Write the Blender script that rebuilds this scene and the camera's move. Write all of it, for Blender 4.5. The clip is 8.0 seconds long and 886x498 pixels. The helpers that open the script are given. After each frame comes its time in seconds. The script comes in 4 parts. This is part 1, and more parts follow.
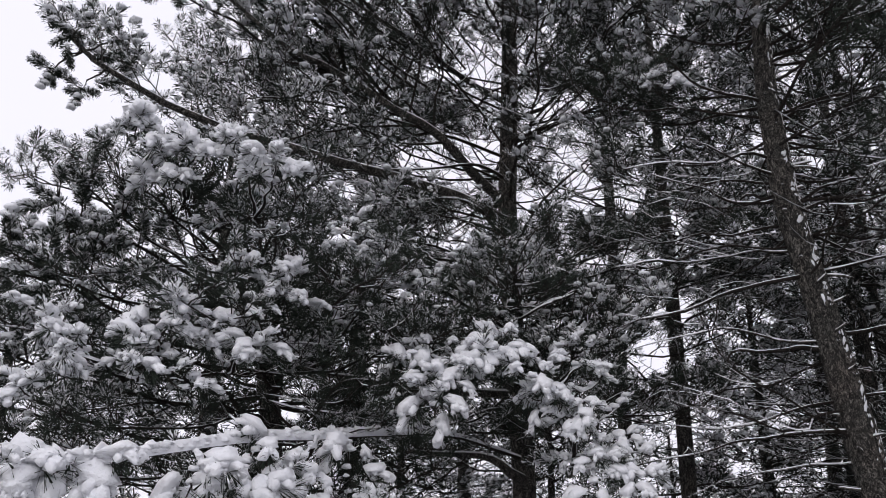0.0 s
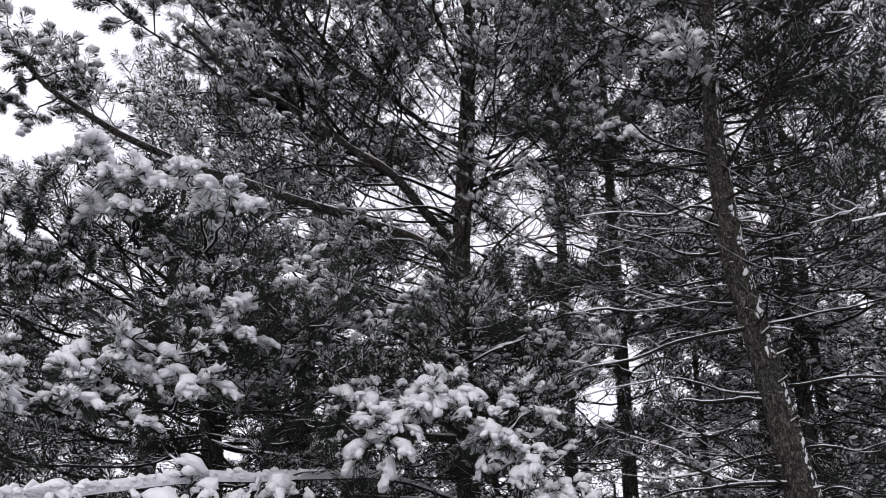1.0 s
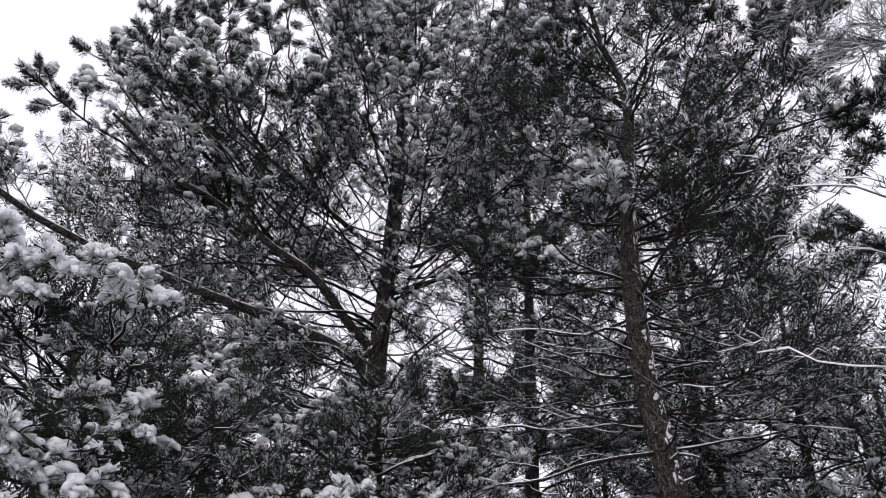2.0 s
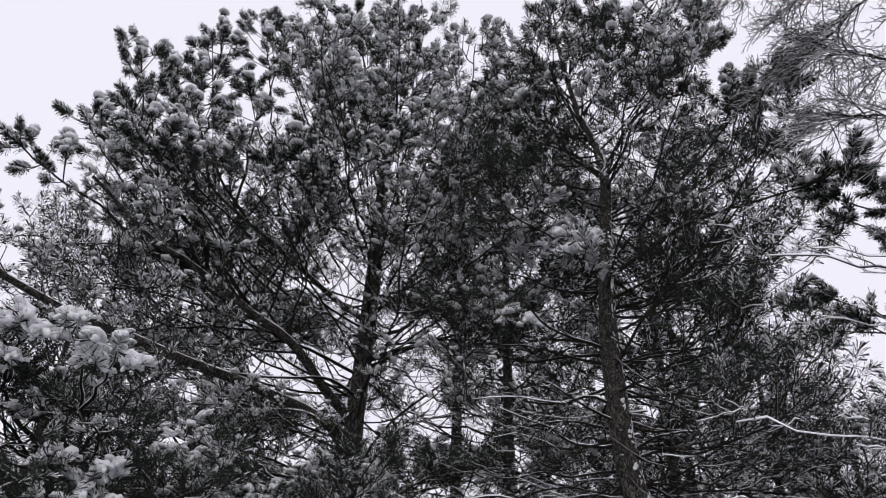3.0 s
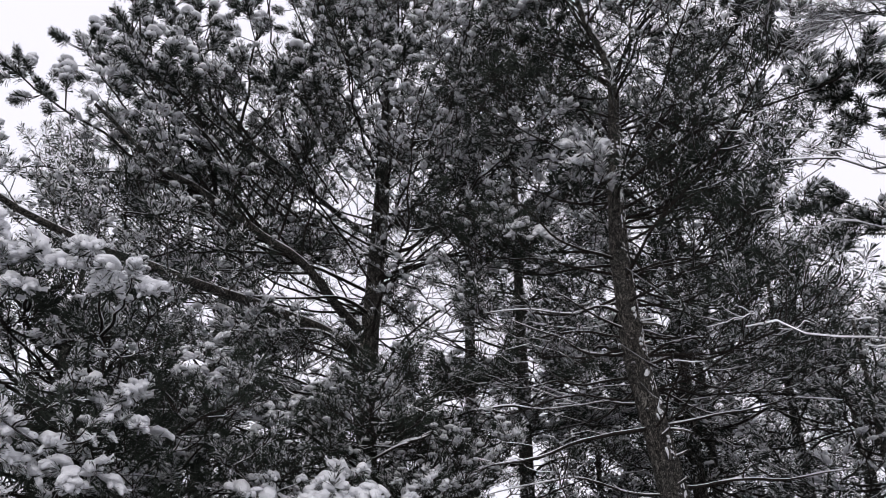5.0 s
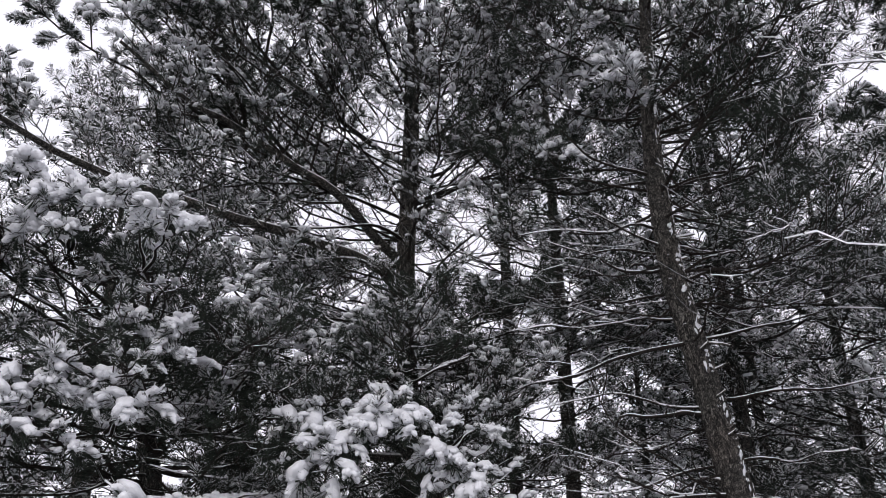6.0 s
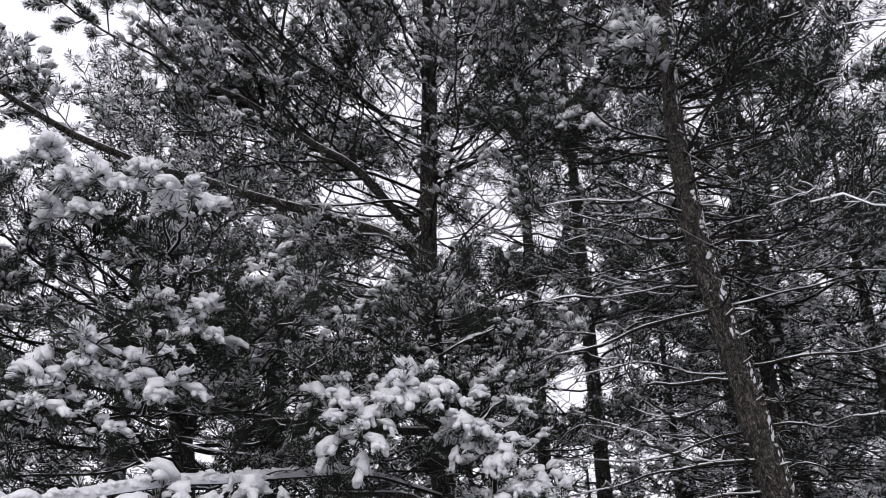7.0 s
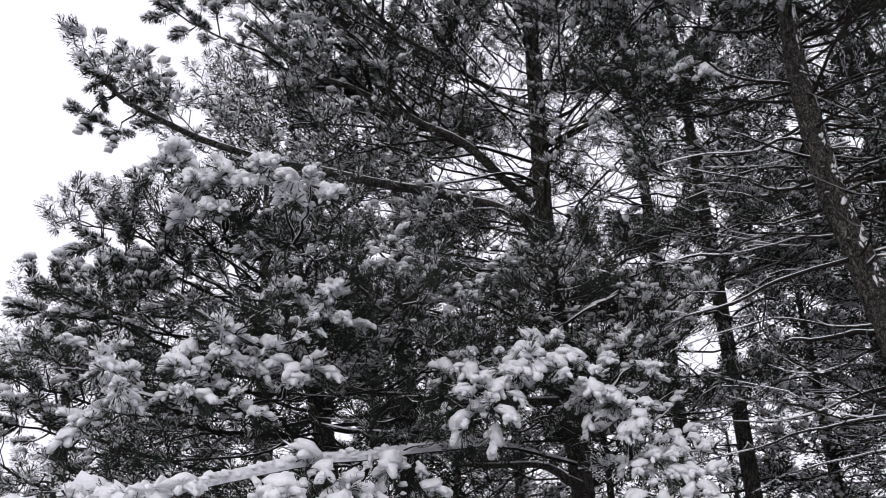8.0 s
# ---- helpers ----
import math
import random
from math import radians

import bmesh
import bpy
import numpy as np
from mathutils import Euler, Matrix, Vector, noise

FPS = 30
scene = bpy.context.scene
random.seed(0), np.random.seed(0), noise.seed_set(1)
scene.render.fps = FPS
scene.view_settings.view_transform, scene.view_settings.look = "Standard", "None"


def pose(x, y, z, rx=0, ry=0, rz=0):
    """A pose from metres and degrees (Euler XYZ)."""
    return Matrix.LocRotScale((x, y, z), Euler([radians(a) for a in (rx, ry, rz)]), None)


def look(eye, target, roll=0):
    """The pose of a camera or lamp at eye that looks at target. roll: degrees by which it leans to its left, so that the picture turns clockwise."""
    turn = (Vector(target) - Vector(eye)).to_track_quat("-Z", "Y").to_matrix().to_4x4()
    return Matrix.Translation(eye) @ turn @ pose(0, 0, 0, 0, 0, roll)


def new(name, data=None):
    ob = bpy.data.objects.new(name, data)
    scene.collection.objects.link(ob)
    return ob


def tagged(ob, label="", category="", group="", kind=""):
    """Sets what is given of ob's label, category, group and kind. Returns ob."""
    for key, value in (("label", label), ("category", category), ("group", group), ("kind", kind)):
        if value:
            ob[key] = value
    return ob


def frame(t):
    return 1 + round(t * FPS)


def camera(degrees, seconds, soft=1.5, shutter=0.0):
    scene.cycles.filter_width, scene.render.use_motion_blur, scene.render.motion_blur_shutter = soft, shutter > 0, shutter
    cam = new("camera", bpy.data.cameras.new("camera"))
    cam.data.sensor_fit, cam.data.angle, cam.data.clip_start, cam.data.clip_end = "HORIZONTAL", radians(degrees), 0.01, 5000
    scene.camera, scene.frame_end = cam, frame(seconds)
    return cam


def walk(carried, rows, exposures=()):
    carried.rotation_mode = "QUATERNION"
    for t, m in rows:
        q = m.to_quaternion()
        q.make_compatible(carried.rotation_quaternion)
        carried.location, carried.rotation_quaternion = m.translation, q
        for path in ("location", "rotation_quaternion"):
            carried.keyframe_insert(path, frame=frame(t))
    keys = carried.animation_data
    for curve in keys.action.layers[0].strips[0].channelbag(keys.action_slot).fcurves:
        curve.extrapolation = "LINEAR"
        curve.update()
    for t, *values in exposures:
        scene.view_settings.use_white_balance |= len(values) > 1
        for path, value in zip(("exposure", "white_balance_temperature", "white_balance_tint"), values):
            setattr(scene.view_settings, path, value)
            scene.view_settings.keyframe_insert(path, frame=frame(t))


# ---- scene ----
cam = camera(57.0, 8.0, soft=0.62)
PATH = [(0.0, 108.0, 0.0, 0.0), (0.5, 109.12, -0.24, -0.19), (1.0, 110.98, -0.71, -3.74), (1.5, 114.72, -1.46, -8.46),
        (1.7, 116.47, -1.66, -9.59), (2.8, 122.79, -1.81, -11.12), (3.0, 123.41, -1.56, -11.94), (3.5, 124.0, -2.02, -15.59),
        (4.0, 122.81, -2.03, -16.28), (4.5, 120.39, -0.9, -13.64), (5.0, 117.53, -0.16, -10.38), (5.2, 116.47, 0.15, -9.62),
        (6.3, 111.27, 1.13, -6.77), (6.5, 110.95, 1.33, -6.62), (7.0, 110.46, 1.88, -5.26), (7.5, 110.18, 2.31, 1.07),
        (8.0, 108.99, 3.38, 4.0)]
EYE = (0.0, 0.0, 1.6)
walk(cam, [(t, pose(*EYE, rx, ry, rz)) for t, rx, ry, rz in PATH],
     exposures=[(0.0, -0.05), (1.5, 0.13), (3.0, -0.17), (4.5, -0.08), (6.5, 0.13), (8.0, 0.05)])

# ---------------------------------------------------------------- light: a closed, bright overcast sky
SUN_EL, SUN_AZ = radians(38), radians(200)
world = bpy.data.worlds.new("overcast")
scene.world = world
world.use_nodes = True
wn, wl = world.node_tree.nodes, world.node_tree.links
sky = wn.new("ShaderNodeTexSky")
sky.sky_type, sky.sun_disc, sky.sun_elevation, sky.sun_rotation = "NISHITA", False, SUN_EL, SUN_AZ
sky.air_density, sky.dust_density = 1.0, 4.0
cloud = wn.new("ShaderNodeMixRGB")
cloud.inputs["Fac"].default_value = 0.96
cloud.inputs["Color2"].default_value = (10.25, 10.05, 11.2, 1)
wl.new(sky.outputs["Color"], cloud.inputs["Color1"])
back = wn["Background"]
back.inputs["Strength"].default_value = 0.1
wl.new(cloud.outputs["Color"], back.inputs["Color"])
sun_data = bpy.data.lights.new("sun", "SUN")
sun_data.energy, sun_data.angle, sun_data.color = 0.5, radians(40), (1.0, 0.97, 0.93)
sun = new("sun", sun_data)
sun.matrix_world = look((0, 0, 30), (30 * math.sin(SUN_AZ) * -1, -30 * math.cos(SUN_AZ), 30 - 30 * math.tan(SUN_EL)))


# ---------------------------------------------------------------- materials
def material(name, rough=0.8, spec=0.3):
    mat = bpy.data.materials.new(name)
    mat.use_nodes = True
    nt = mat.node_tree
    b = nt.nodes["Principled BSDF"]
    b.inputs["Roughness"].default_value = rough
    b.inputs["Specular IOR Level"].default_value = spec
    return mat, nt.nodes, nt.links, b


def ramp(nodes, links, source, stops):
    r = nodes.new("ShaderNodeValToRGB")
    e = r.color_ramp.elements
    while len(e) < len(stops):
        e.new(0.5)
    for el, (p, c) in zip(e, stops):
        el.position, el.color = p, (*c, 1)
    links.new(source, r.inputs["Fac"])
    return r


def noise_tex(nodes, links, scale, detail=4, stretch=(1, 1, 1), rough=0.55):
    co, mp, n = nodes.new("ShaderNodeTexCoord"), nodes.new("ShaderNodeMapping"), nodes.new("ShaderNodeTexNoise")
    mp.inputs["Scale"].default_value = stretch
    n.inputs["Scale"].default_value, n.inputs["Detail"].default_value, n.inputs["Roughness"].default_value = scale, detail, rough
    links.new(co.outputs["Object"], mp.inputs["Vector"])
    links.new(mp.outputs["Vector"], n.inputs["Vector"])
    return n


def bump(nodes, links, b, source, strength, distance):
    bp = nodes.new("ShaderNodeBump")
    bp.inputs["Strength"].default_value, bp.inputs["Distance"].default_value = strength, distance
    links.new(source, bp.inputs["Height"])
    links.new(bp.outputs["Normal"], b.inputs["Normal"])


def needle_material(name, dark, light):
    mat, n, l, b = material(name, 0.6, 0.12)
    geo = n.new("ShaderNodeNewGeometry")
    patch = noise_tex(n, l, 1.7, 2)
    mix = n.new("ShaderNodeMath")
    mix.operation = "MULTIPLY_ADD"
    mix.inputs[1].default_value = 0.55
    l.new(geo.outputs["Random Per Island"], mix.inputs[0])
    l.new(patch.outputs["Fac"], mix.inputs[2])
    r = ramp(n, l, mix.outputs[0], [(0.3, dark), (0.75, light), (1.0, tuple(1.25 * c for c in light))])
    l.new(r.outputs["Color"], b.inputs["Base Color"])
    return mat


def bark_material(name, deep, plate, scale=1.0):
    """Scaly bark: flakes of uneven tone between dark cracks, with grain and a slow drift of colour."""
    mat, n, l, b = material(name, 0.9, 0.15)
    co, mp = n.new("ShaderNodeTexCoord"), n.new("ShaderNodeMapping")
    mp.inputs["Scale"].default_value = (1, 1, 0.45)
    wob = noise_tex(n, l, 16 * scale, 5)
    add = n.new("ShaderNodeMixRGB")
    add.blend_type, add.inputs["Fac"].default_value = "ADD", 0.09
    l.new(co.outputs["Object"], mp.inputs["Vector"])
    l.new(mp.outputs["Vector"], add.inputs["Color1"])
    l.new(wob.outputs["Color"], add.inputs["Color2"])
    crack, cell = n.new("ShaderNodeTexVoronoi"), n.new("ShaderNodeTexVoronoi")
    crack.feature = "DISTANCE_TO_EDGE"
    for v in (crack, cell):
        v.inputs["Scale"].default_value = 70 * scale
        l.new(add.outputs["Color"], v.inputs["Vector"])
    grain = noise_tex(n, l, 60 * scale, 8, (1, 1, 0.5), 0.75)
    tint = noise_tex(n, l, 3.0, 3)
    c0 = ramp(n, l, cell.outputs["Color"], [(0.2, (0.35, 0.35, 0.36)), (0.8, (1.6, 1.57, 1.54))])
    c1 = ramp(n, l, crack.outputs["Distance"], [(0.02, deep), (0.2, plate)])
    c2 = ramp(n, l, grain.outputs["Fac"], [(0.36, (0.35, 0.35, 0.35)), (0.64, (1.6, 1.58, 1.56))])
    c3 = ramp(n, l, tint.outputs["Fac"], [(0.3, (0.75, 0.78, 0.75)), (0.7, (1.15, 1.08, 1.02))])
    last = c1
    for c in (c0, c2, c3):
        m = n.new("ShaderNodeMixRGB")
        m.blend_type, m.inputs["Fac"].default_value = "MULTIPLY", 1.0
        l.new(last.outputs["Color"], m.inputs["Color1"])
        l.new(c.outputs["Color"], m.inputs["Color2"])
        last = m
    l.new(last.outputs["Color"], b.inputs["Base Color"])
    hsum = n.new("ShaderNodeMath")
    hsum.operation = "MULTIPLY_ADD"
    hsum.inputs[1].default_value = 0.02
    l.new(grain.outputs["Fac"], hsum.inputs[0])
    l.new(last.outputs["Color"], hsum.inputs[2])
    bump(n, l, b, hsum.outputs[0], 0.9, 0.12)
    return mat


def snow_material():
    mat, n, l, b = material("snow", 0.75, 0.25)
    soft, fine = noise_tex(n, l, 7, 3), noise_tex(n, l, 90, 4)
    r = ramp(n, l, soft.outputs["Fac"], [(0.3, (0.85, 0.86, 0.89)), (0.65, (0.93, 0.935, 0.95))])
    l.new(r.outputs["Color"], b.inputs["Base Color"])
    mid = noise_tex(n, l, 28, 5)
    both = n.new("ShaderNodeMath")
    both.operation = "ADD"
    l.new(fine.outputs["Fac"], both.inputs[0])
    l.new(mid.outputs["Fac"], both.inputs[1])
    bump(n, l, b, both.outputs[0], 0.7, 0.016)
    return mat


NEEDLES = needle_material("pine_needles", (0.009, 0.012, 0.009), (0.027, 0.034, 0.026))
NEEDLES_FAR = needle_material("pine_needles_shaded", (0.009, 0.012, 0.0095), (0.027, 0.033, 0.027))
BARK = bark_material("pine_bark", (0.035, 0.034, 0.033), (0.23, 0.224, 0.215))
TWIG = bark_material("twig_bark", (0.03, 0.026, 0.024), (0.06, 0.052, 0.048), 3.0)
BARE = bark_material("bare_twig_bark", (0.035, 0.033, 0.034), (0.06, 0.056, 0.058), 3.0)
SNOW = snow_material()


def floor_material():
    mat, n, l, b = material("forest_floor", 0.9, 0.1)
    wide, fine = noise_tex(n, l, 0.9, 6), noise_tex(n, l, 40, 5)
    # made-up dark litter patches on the unseen floor, there to cut bounced light
    r = ramp(n, l, wide.outputs["Fac"], [(0.42, (0.07, 0.05, 0.035)), (0.56, (0.7, 0.72, 0.75))])
    g = ramp(n, l, fine.outputs["Fac"], [(0.3, (0.6, 0.6, 0.6)), (0.7, (1.0, 1.0, 1.0))])
    m = n.new("ShaderNodeMixRGB")
    m.blend_type, m.inputs["Fac"].default_value = "MULTIPLY", 1.0
    l.new(r.outputs["Color"], m.inputs["Color1"])
    l.new(g.outputs["Color"], m.inputs["Color2"])
    l.new(m.outputs["Color"], b.inputs["Base Color"])
    bump(n, l, b, fine.outputs["Fac"], 0.6, 0.03)
    return mat


FLOOR = floor_material()

# ---------------------------------------------------------------- mesh building
rng = np.random.default_rng(7)


class Soup:
    """Vertices and faces gathered for one mesh."""

    def __init__(self):
        self.v, self.f, self.n = [], [], 0

    def add(self, verts, faces):
        """verts (k, m, 3) and the faces (f, 3 or 4) of one of the k pieces."""
        k, m = verts.shape[:2]
        if k == 0:
            return
        self.v.append(verts.reshape(-1, 3))
        self.f.append((faces[None] + (self.n + np.arange(k) * m)[:, None, None]).reshape(-1, faces.shape[1]))
        self.n += k * m

    def mesh(self, name, mat, smooth, origin):
        me = bpy.data.meshes.new(name)
        v = np.concatenate(self.v) - np.asarray(origin)
        sizes = np.concatenate([np.full(len(f), f.shape[1]) for f in self.f])
        loops = np.concatenate([f.ravel() for f in self.f])
        me.vertices.add(len(v))
        me.vertices.foreach_set("co", v.astype(np.float32).ravel())
        me.loops.add(len(loops))
        me.loops.foreach_set("vertex_index", loops.astype(np.int32))
        me.polygons.add(len(sizes))
        me.polygons.foreach_set("loop_start", (np.cumsum(sizes) - sizes).astype(np.int32))
        me.polygons.foreach_set("use_smooth", np.full(len(sizes), smooth))
        me.update(calc_edges=True)
        me.materials.append(mat)
        return me


def part(name, soup, mat, parent, label="", smooth=True, origin=(0, 0, 0)):
    ob = new(name, soup.mesh(name, mat, smooth, origin))
    ob.parent = parent
    if label:
        tagged(ob, label)
    return ob


def unit(a):
    return a / np.maximum(np.linalg.norm(a, axis=-1, keepdims=True), 1e-9)


def tubes(soup, pts, radii, sides):
    """pts (k, n, 3), radii (k, n): k round bars along their points, closed at the tip."""
    k, n = pts.shape[:2]
    tan = unit(np.gradient(pts, axis=1))
    ref = np.where(np.abs(tan[..., 2:3]) > 0.9, np.array([1.0, 0, 0]), np.array([0, 0, 1.0]))
    a = unit(np.cross(tan, ref))
    b = np.cross(a, tan)
    ang = np.arange(sides) * 2 * np.pi / sides
    ring = a[:, :, None] * np.cos(ang)[:, None] + b[:, :, None] * np.sin(ang)[:, None]
    v = (pts[:, :, None] + ring * radii[:, :, None, None]).reshape(k, n * sides, 3)
    i, j = np.meshgrid(np.arange(n - 1), np.arange(sides), indexing="ij")
    q = np.stack([i * sides + j, i * sides + (j + 1) % sides, (i + 1) * sides + (j + 1) % sides, (i + 1) * sides + j], -1)
    soup.add(v, q.reshape(-1, 4))


def snow_strips(soup, pts, radii, height, keep):
    """A ridge of snow lying along the top of each bar, where it is level enough and the keep value says so."""
    k, n = pts.shape[:2]
    tan = unit(np.gradient(pts, axis=1))
    side = unit(np.cross(tan, np.array([0, 0, 1.0])))
    for _ in range(3):
        keep = np.concatenate([keep[:, :1], (keep[:, :-2] + keep[:, 1:-1] + keep[:, 2:]) / 3, keep[:, -1:]], 1)
    flat = np.clip(1.25 - 1.5 * np.abs(tan[..., 2]), 0, 1) * keep
    hgt = height * flat * rng.uniform(0.85, 1.15, (k, n))
    wid = (radii * 0.92 + 0.1 * hgt) * np.where(flat > 0.05, 1, 0.6)
    hgt[:, 0], hgt[:, -1] = hgt[:, 0] * 0.4, hgt[:, -1] * 0.5
    up = np.array([0, 0, 1.0])
    prof = [(-0.9, 0.45, 0.0), (-0.5, 0.85, 0.85), (0.5, 0.85, 0.85), (0.9, 0.45, 0.0)]
    if k == 1 and height > 0.025:
        hgt = hgt * np.clip(np.linspace(0, 3, n), 0, 1)
        prof = [(-0.95, 0.0, -0.1), (-1.15, 0.4, 0.2), (-0.8, 0.75, 0.7), (0.0, 0.95, 1.0), (0.8, 0.75, 0.7), (1.15, 0.4, 0.2), (0.95, 0.0, -0.1)]
    v = np.stack([pts + side * (wid * s)[..., None] + up * (radii * z - 0.004 + hgt * h)[..., None] for s, z, h in prof], 2)
    m = len(prof)
    i, j = np.meshgrid(np.arange(n - 1), np.arange(m - 1), indexing="ij")
    q = np.stack([i * m + j, i * m + j + 1, (i + 1) * m + j + 1, (i + 1) * m + j], -1)
    soup.add(v.reshape(k, n * m, 3), q.reshape(-1, 4))


def ico(level):
    bm = bmesh.new()
    bmesh.ops.create_icosphere(bm, subdivisions=level, radius=1)
    v = np.array([x.co[:] for x in bm.verts])
    f = np.array([[x.index for x in y.verts] for y in bm.faces])
    bm.free()
    return v, f


def tuft_template(count, wide, core, length=0.085, axis=0.12, close=56, sag=0.2):
    """One shoot along x: a dense brush of needles with a blunt, rounded end and a close core round the stem."""
    m = count + core
    u = np.linspace(0, 1, m) ** 0.8
    rng.shuffle(u)
    lean = np.radians(84 - close * u + rng.normal(0, 9, m))
    ang = rng.uniform(0, 2 * np.pi, m)
    d = np.stack([np.cos(lean), np.sin(lean) * np.cos(ang), np.sin(lean) * np.sin(ang)], -1)
    base = np.stack([u * axis, 0 * u, 0 * u], -1)
    side = unit(np.cross(d, rng.normal(size=(m, 3)))) / 2
    ln = length * rng.uniform(0.88, 1.03, m)[:, None]
    ln[:core] *= 0.74
    tip = base + d * ln - np.array([0, 0, 1.0]) * sag * ln * rng.uniform(0.3, 1, (m, 1))
    blunt = (np.arange(m) % 6 < 5)[:, None]
    w0, w1 = np.where(blunt, 0.2 * wide, wide), np.where(blunt, wide, 0.0)
    w0[:core], w1[:core] = 0.003, 0.013
    one = np.where(blunt, base, base - side * w0)
    two = np.where(blunt, tip - side * w1, base + side * w0)
    three = np.where(blunt, tip + side * w1, tip)
    return np.stack([one, two, three], 1).reshape(-1, 3), np.arange(3 * m).reshape(-1, 3)


def frost_template(count, wide, length=0.09, axis=0.12):
    """Snow held between the upper needles of a shoot along x: a fan of white wedges with dark gaps."""
    u = np.sqrt(rng.uniform(0.05, 1, count))
    lean = np.radians(86 - 62 * u + rng.normal(0, 7, count))
    ang = np.pi / 2 + rng.uniform(-1.45, 1.45, count)
    d = np.stack([np.cos(lean), np.sin(lean) * np.cos(ang), np.sin(lean) * np.sin(ang)], -1)
    base = np.stack([u * axis, 0 * u, 0 * u + 0.006], -1)
    side = unit(np.cross(d, np.stack([-np.sin(lean), np.cos(lean) * np.cos(ang), np.cos(lean) * np.sin(ang)], -1)) + 0.25 * rng.normal(size=(count, 3)))
    a, b = rng.uniform(0.05, 0.3, count)[:, None] * length, rng.uniform(0.6, 0.95, count)[:, None] * length
    w = wide * rng.uniform(0.6, 1.4, count)[:, None]
    sag = np.array([0, 0, -0.016])
    v = np.stack([base + d * a, base + d * b - side * w + sag, base + d * b * 1.06 + side * w + sag], 1)
    return v.reshape(-1, 3), np.arange(3 * count).reshape(-1, 3)


def paw_template(fingers, length=0.085, thick=0.019, axis=0.085, fine=True):
    """Heavy snow on a drooping shoot along x: a cushion whose fingers lie along the needles and hang over at the ends."""
    u = rng.uniform(0.1, 1, fingers) ** 0.7
    lean = np.radians(88 - 66 * u + rng.normal(0, 8, fingers))
    ang = np.pi / 2 + np.linspace(-1.75, 1.75, fingers) + rng.normal(0, 0.15, fingers)
    d = np.stack([np.cos(lean), np.sin(lean) * np.cos(ang), 0.8 * np.sin(lean) * np.sin(ang)], -1)
    base = np.stack([u * axis, 0 * u, 0 * u + 0.012], -1)
    t = np.array([0, 0.4, 0.75, 0.95, 1.02] if fine else [0, 0.6, 1.0])[None, :, None]
    ln = (length * rng.uniform(0.5, 1.05, fingers))[:, None, None]
    pts = base[:, None] + d[:, None] * ln * t - np.array([0, 0, 1.0]) * ln * 0.5 * t ** 2.2
    soup = Soup()
    tubes(soup, pts, thick * rng.uniform(0.6, 1.25, (fingers, 1)) * np.array([0.9, 1.1, 1.15, 0.9, 0.03] if fine else [0.7, 1.15, 0.03]), 5 if fine else 3)
    q = soup.f[0]
    tri = np.concatenate([q[:, :3], q[:, [0, 2, 3]]])
    v, f = lump_template(2 if fine else 1, (0.066, 0.054, 0.038) if fine else (0.058, 0.044, 0.026), 0.55)
    return np.concatenate([soup.v[0], v + np.array([0.05, 0, 0.03])]), np.concatenate([tri, f + soup.n])


def lump_template(level, stretch, rough=0.45):
    """A cushion of snow: lobed, flat beneath, with a ragged skirt that hangs between the needles."""
    v, f = ico(level)
    off = rng.uniform(0, 50, 3)
    k = np.array([1 + rough * noise.noise(Vector(p * 1.7 + off)) + 0.7 * rough * noise.noise(Vector(p * 3.6 + off)) for p in v])
    v = v * k[:, None]
    ang = np.arctan2(v[:, 1], v[:, 0])
    rag = np.array([noise.noise(Vector((math.cos(a) * 3 + off[0], math.sin(a) * 3, off[1]))) for a in ang])
    low = np.clip(0.35 - v[:, 2], 0, 1)
    v[:, :2] *= (1 + 0.5 * low * rag)[:, None]
    v[:, 2] = np.where(v[:, 2] < 0, v[:, 2] * (0.35 + 0.5 * np.abs(rag)), v[:, 2])
    return v * np.asarray(stretch), f


TUFTS = {"crest": [tuft_template(76, 0.0044, 40, 0.088, 0.1, 58, 0.1) for _ in range(8)], "laden": [tuft_template(46, 0.0036, 12, 0.084, 0.1, 56, 0.5) for _ in range(8)],
         "near": [tuft_template(46, 0.0036, 16, 0.086) for _ in range(8)], "mid": [tuft_template(30, 0.0044, 12, 0.084) for _ in range(8)],
         "far": [tuft_template(18, 0.0066, 7) for _ in range(6)], "deep": [tuft_template(9, 0.017, 3) for _ in range(6)]}
FROSTS = {"crest": [frost_template(46, 0.0046, 0.086, 0.1) for _ in range(8)], "laden": [frost_template(12, 0.004, 0.08) for _ in range(6)],
          "near": [frost_template(24, 0.004, 0.084) for _ in range(8)], "mid": [frost_template(16, 0.005, 0.08) for _ in range(8)],
          "far": [frost_template(10, 0.0056) for _ in range(6)], "deep": [frost_template(6, 0.0085) for _ in range(6)]}
LUMPS = {"extra": [lump_template(2, (0.07, 0.06, 0.05), 0.5) for _ in range(8)],
         "near": [lump_template(2, (0.075, 0.055, 0.028), 0.7) for _ in range(8)],
         "far": [lump_template(1, (0.075, 0.05, 0.024), 0.8) for _ in range(8)], "deep": [lump_template(1, (0.09, 0.06, 0.03), 0.8) for _ in range(5)]}
CAPS = {"crest": [lump_template(2, (0.075, 0.075, 0.056), 0.35) for _ in range(8)], "near": [lump_template(2, (0.062, 0.062, 0.036), 0.35) for _ in range(5)],
        "mid": [lump_template(1, (0.062, 0.062, 0.034), 0.5) for _ in range(8)], "far": [lump_template(1, (0.06, 0.06, 0.03), 0.7) for _ in range(8)],
        "deep": [lump_template(1, (0.07, 0.07, 0.035)) for _ in range(4)]}
PAWS = [paw_template(8) for _ in range(12)]
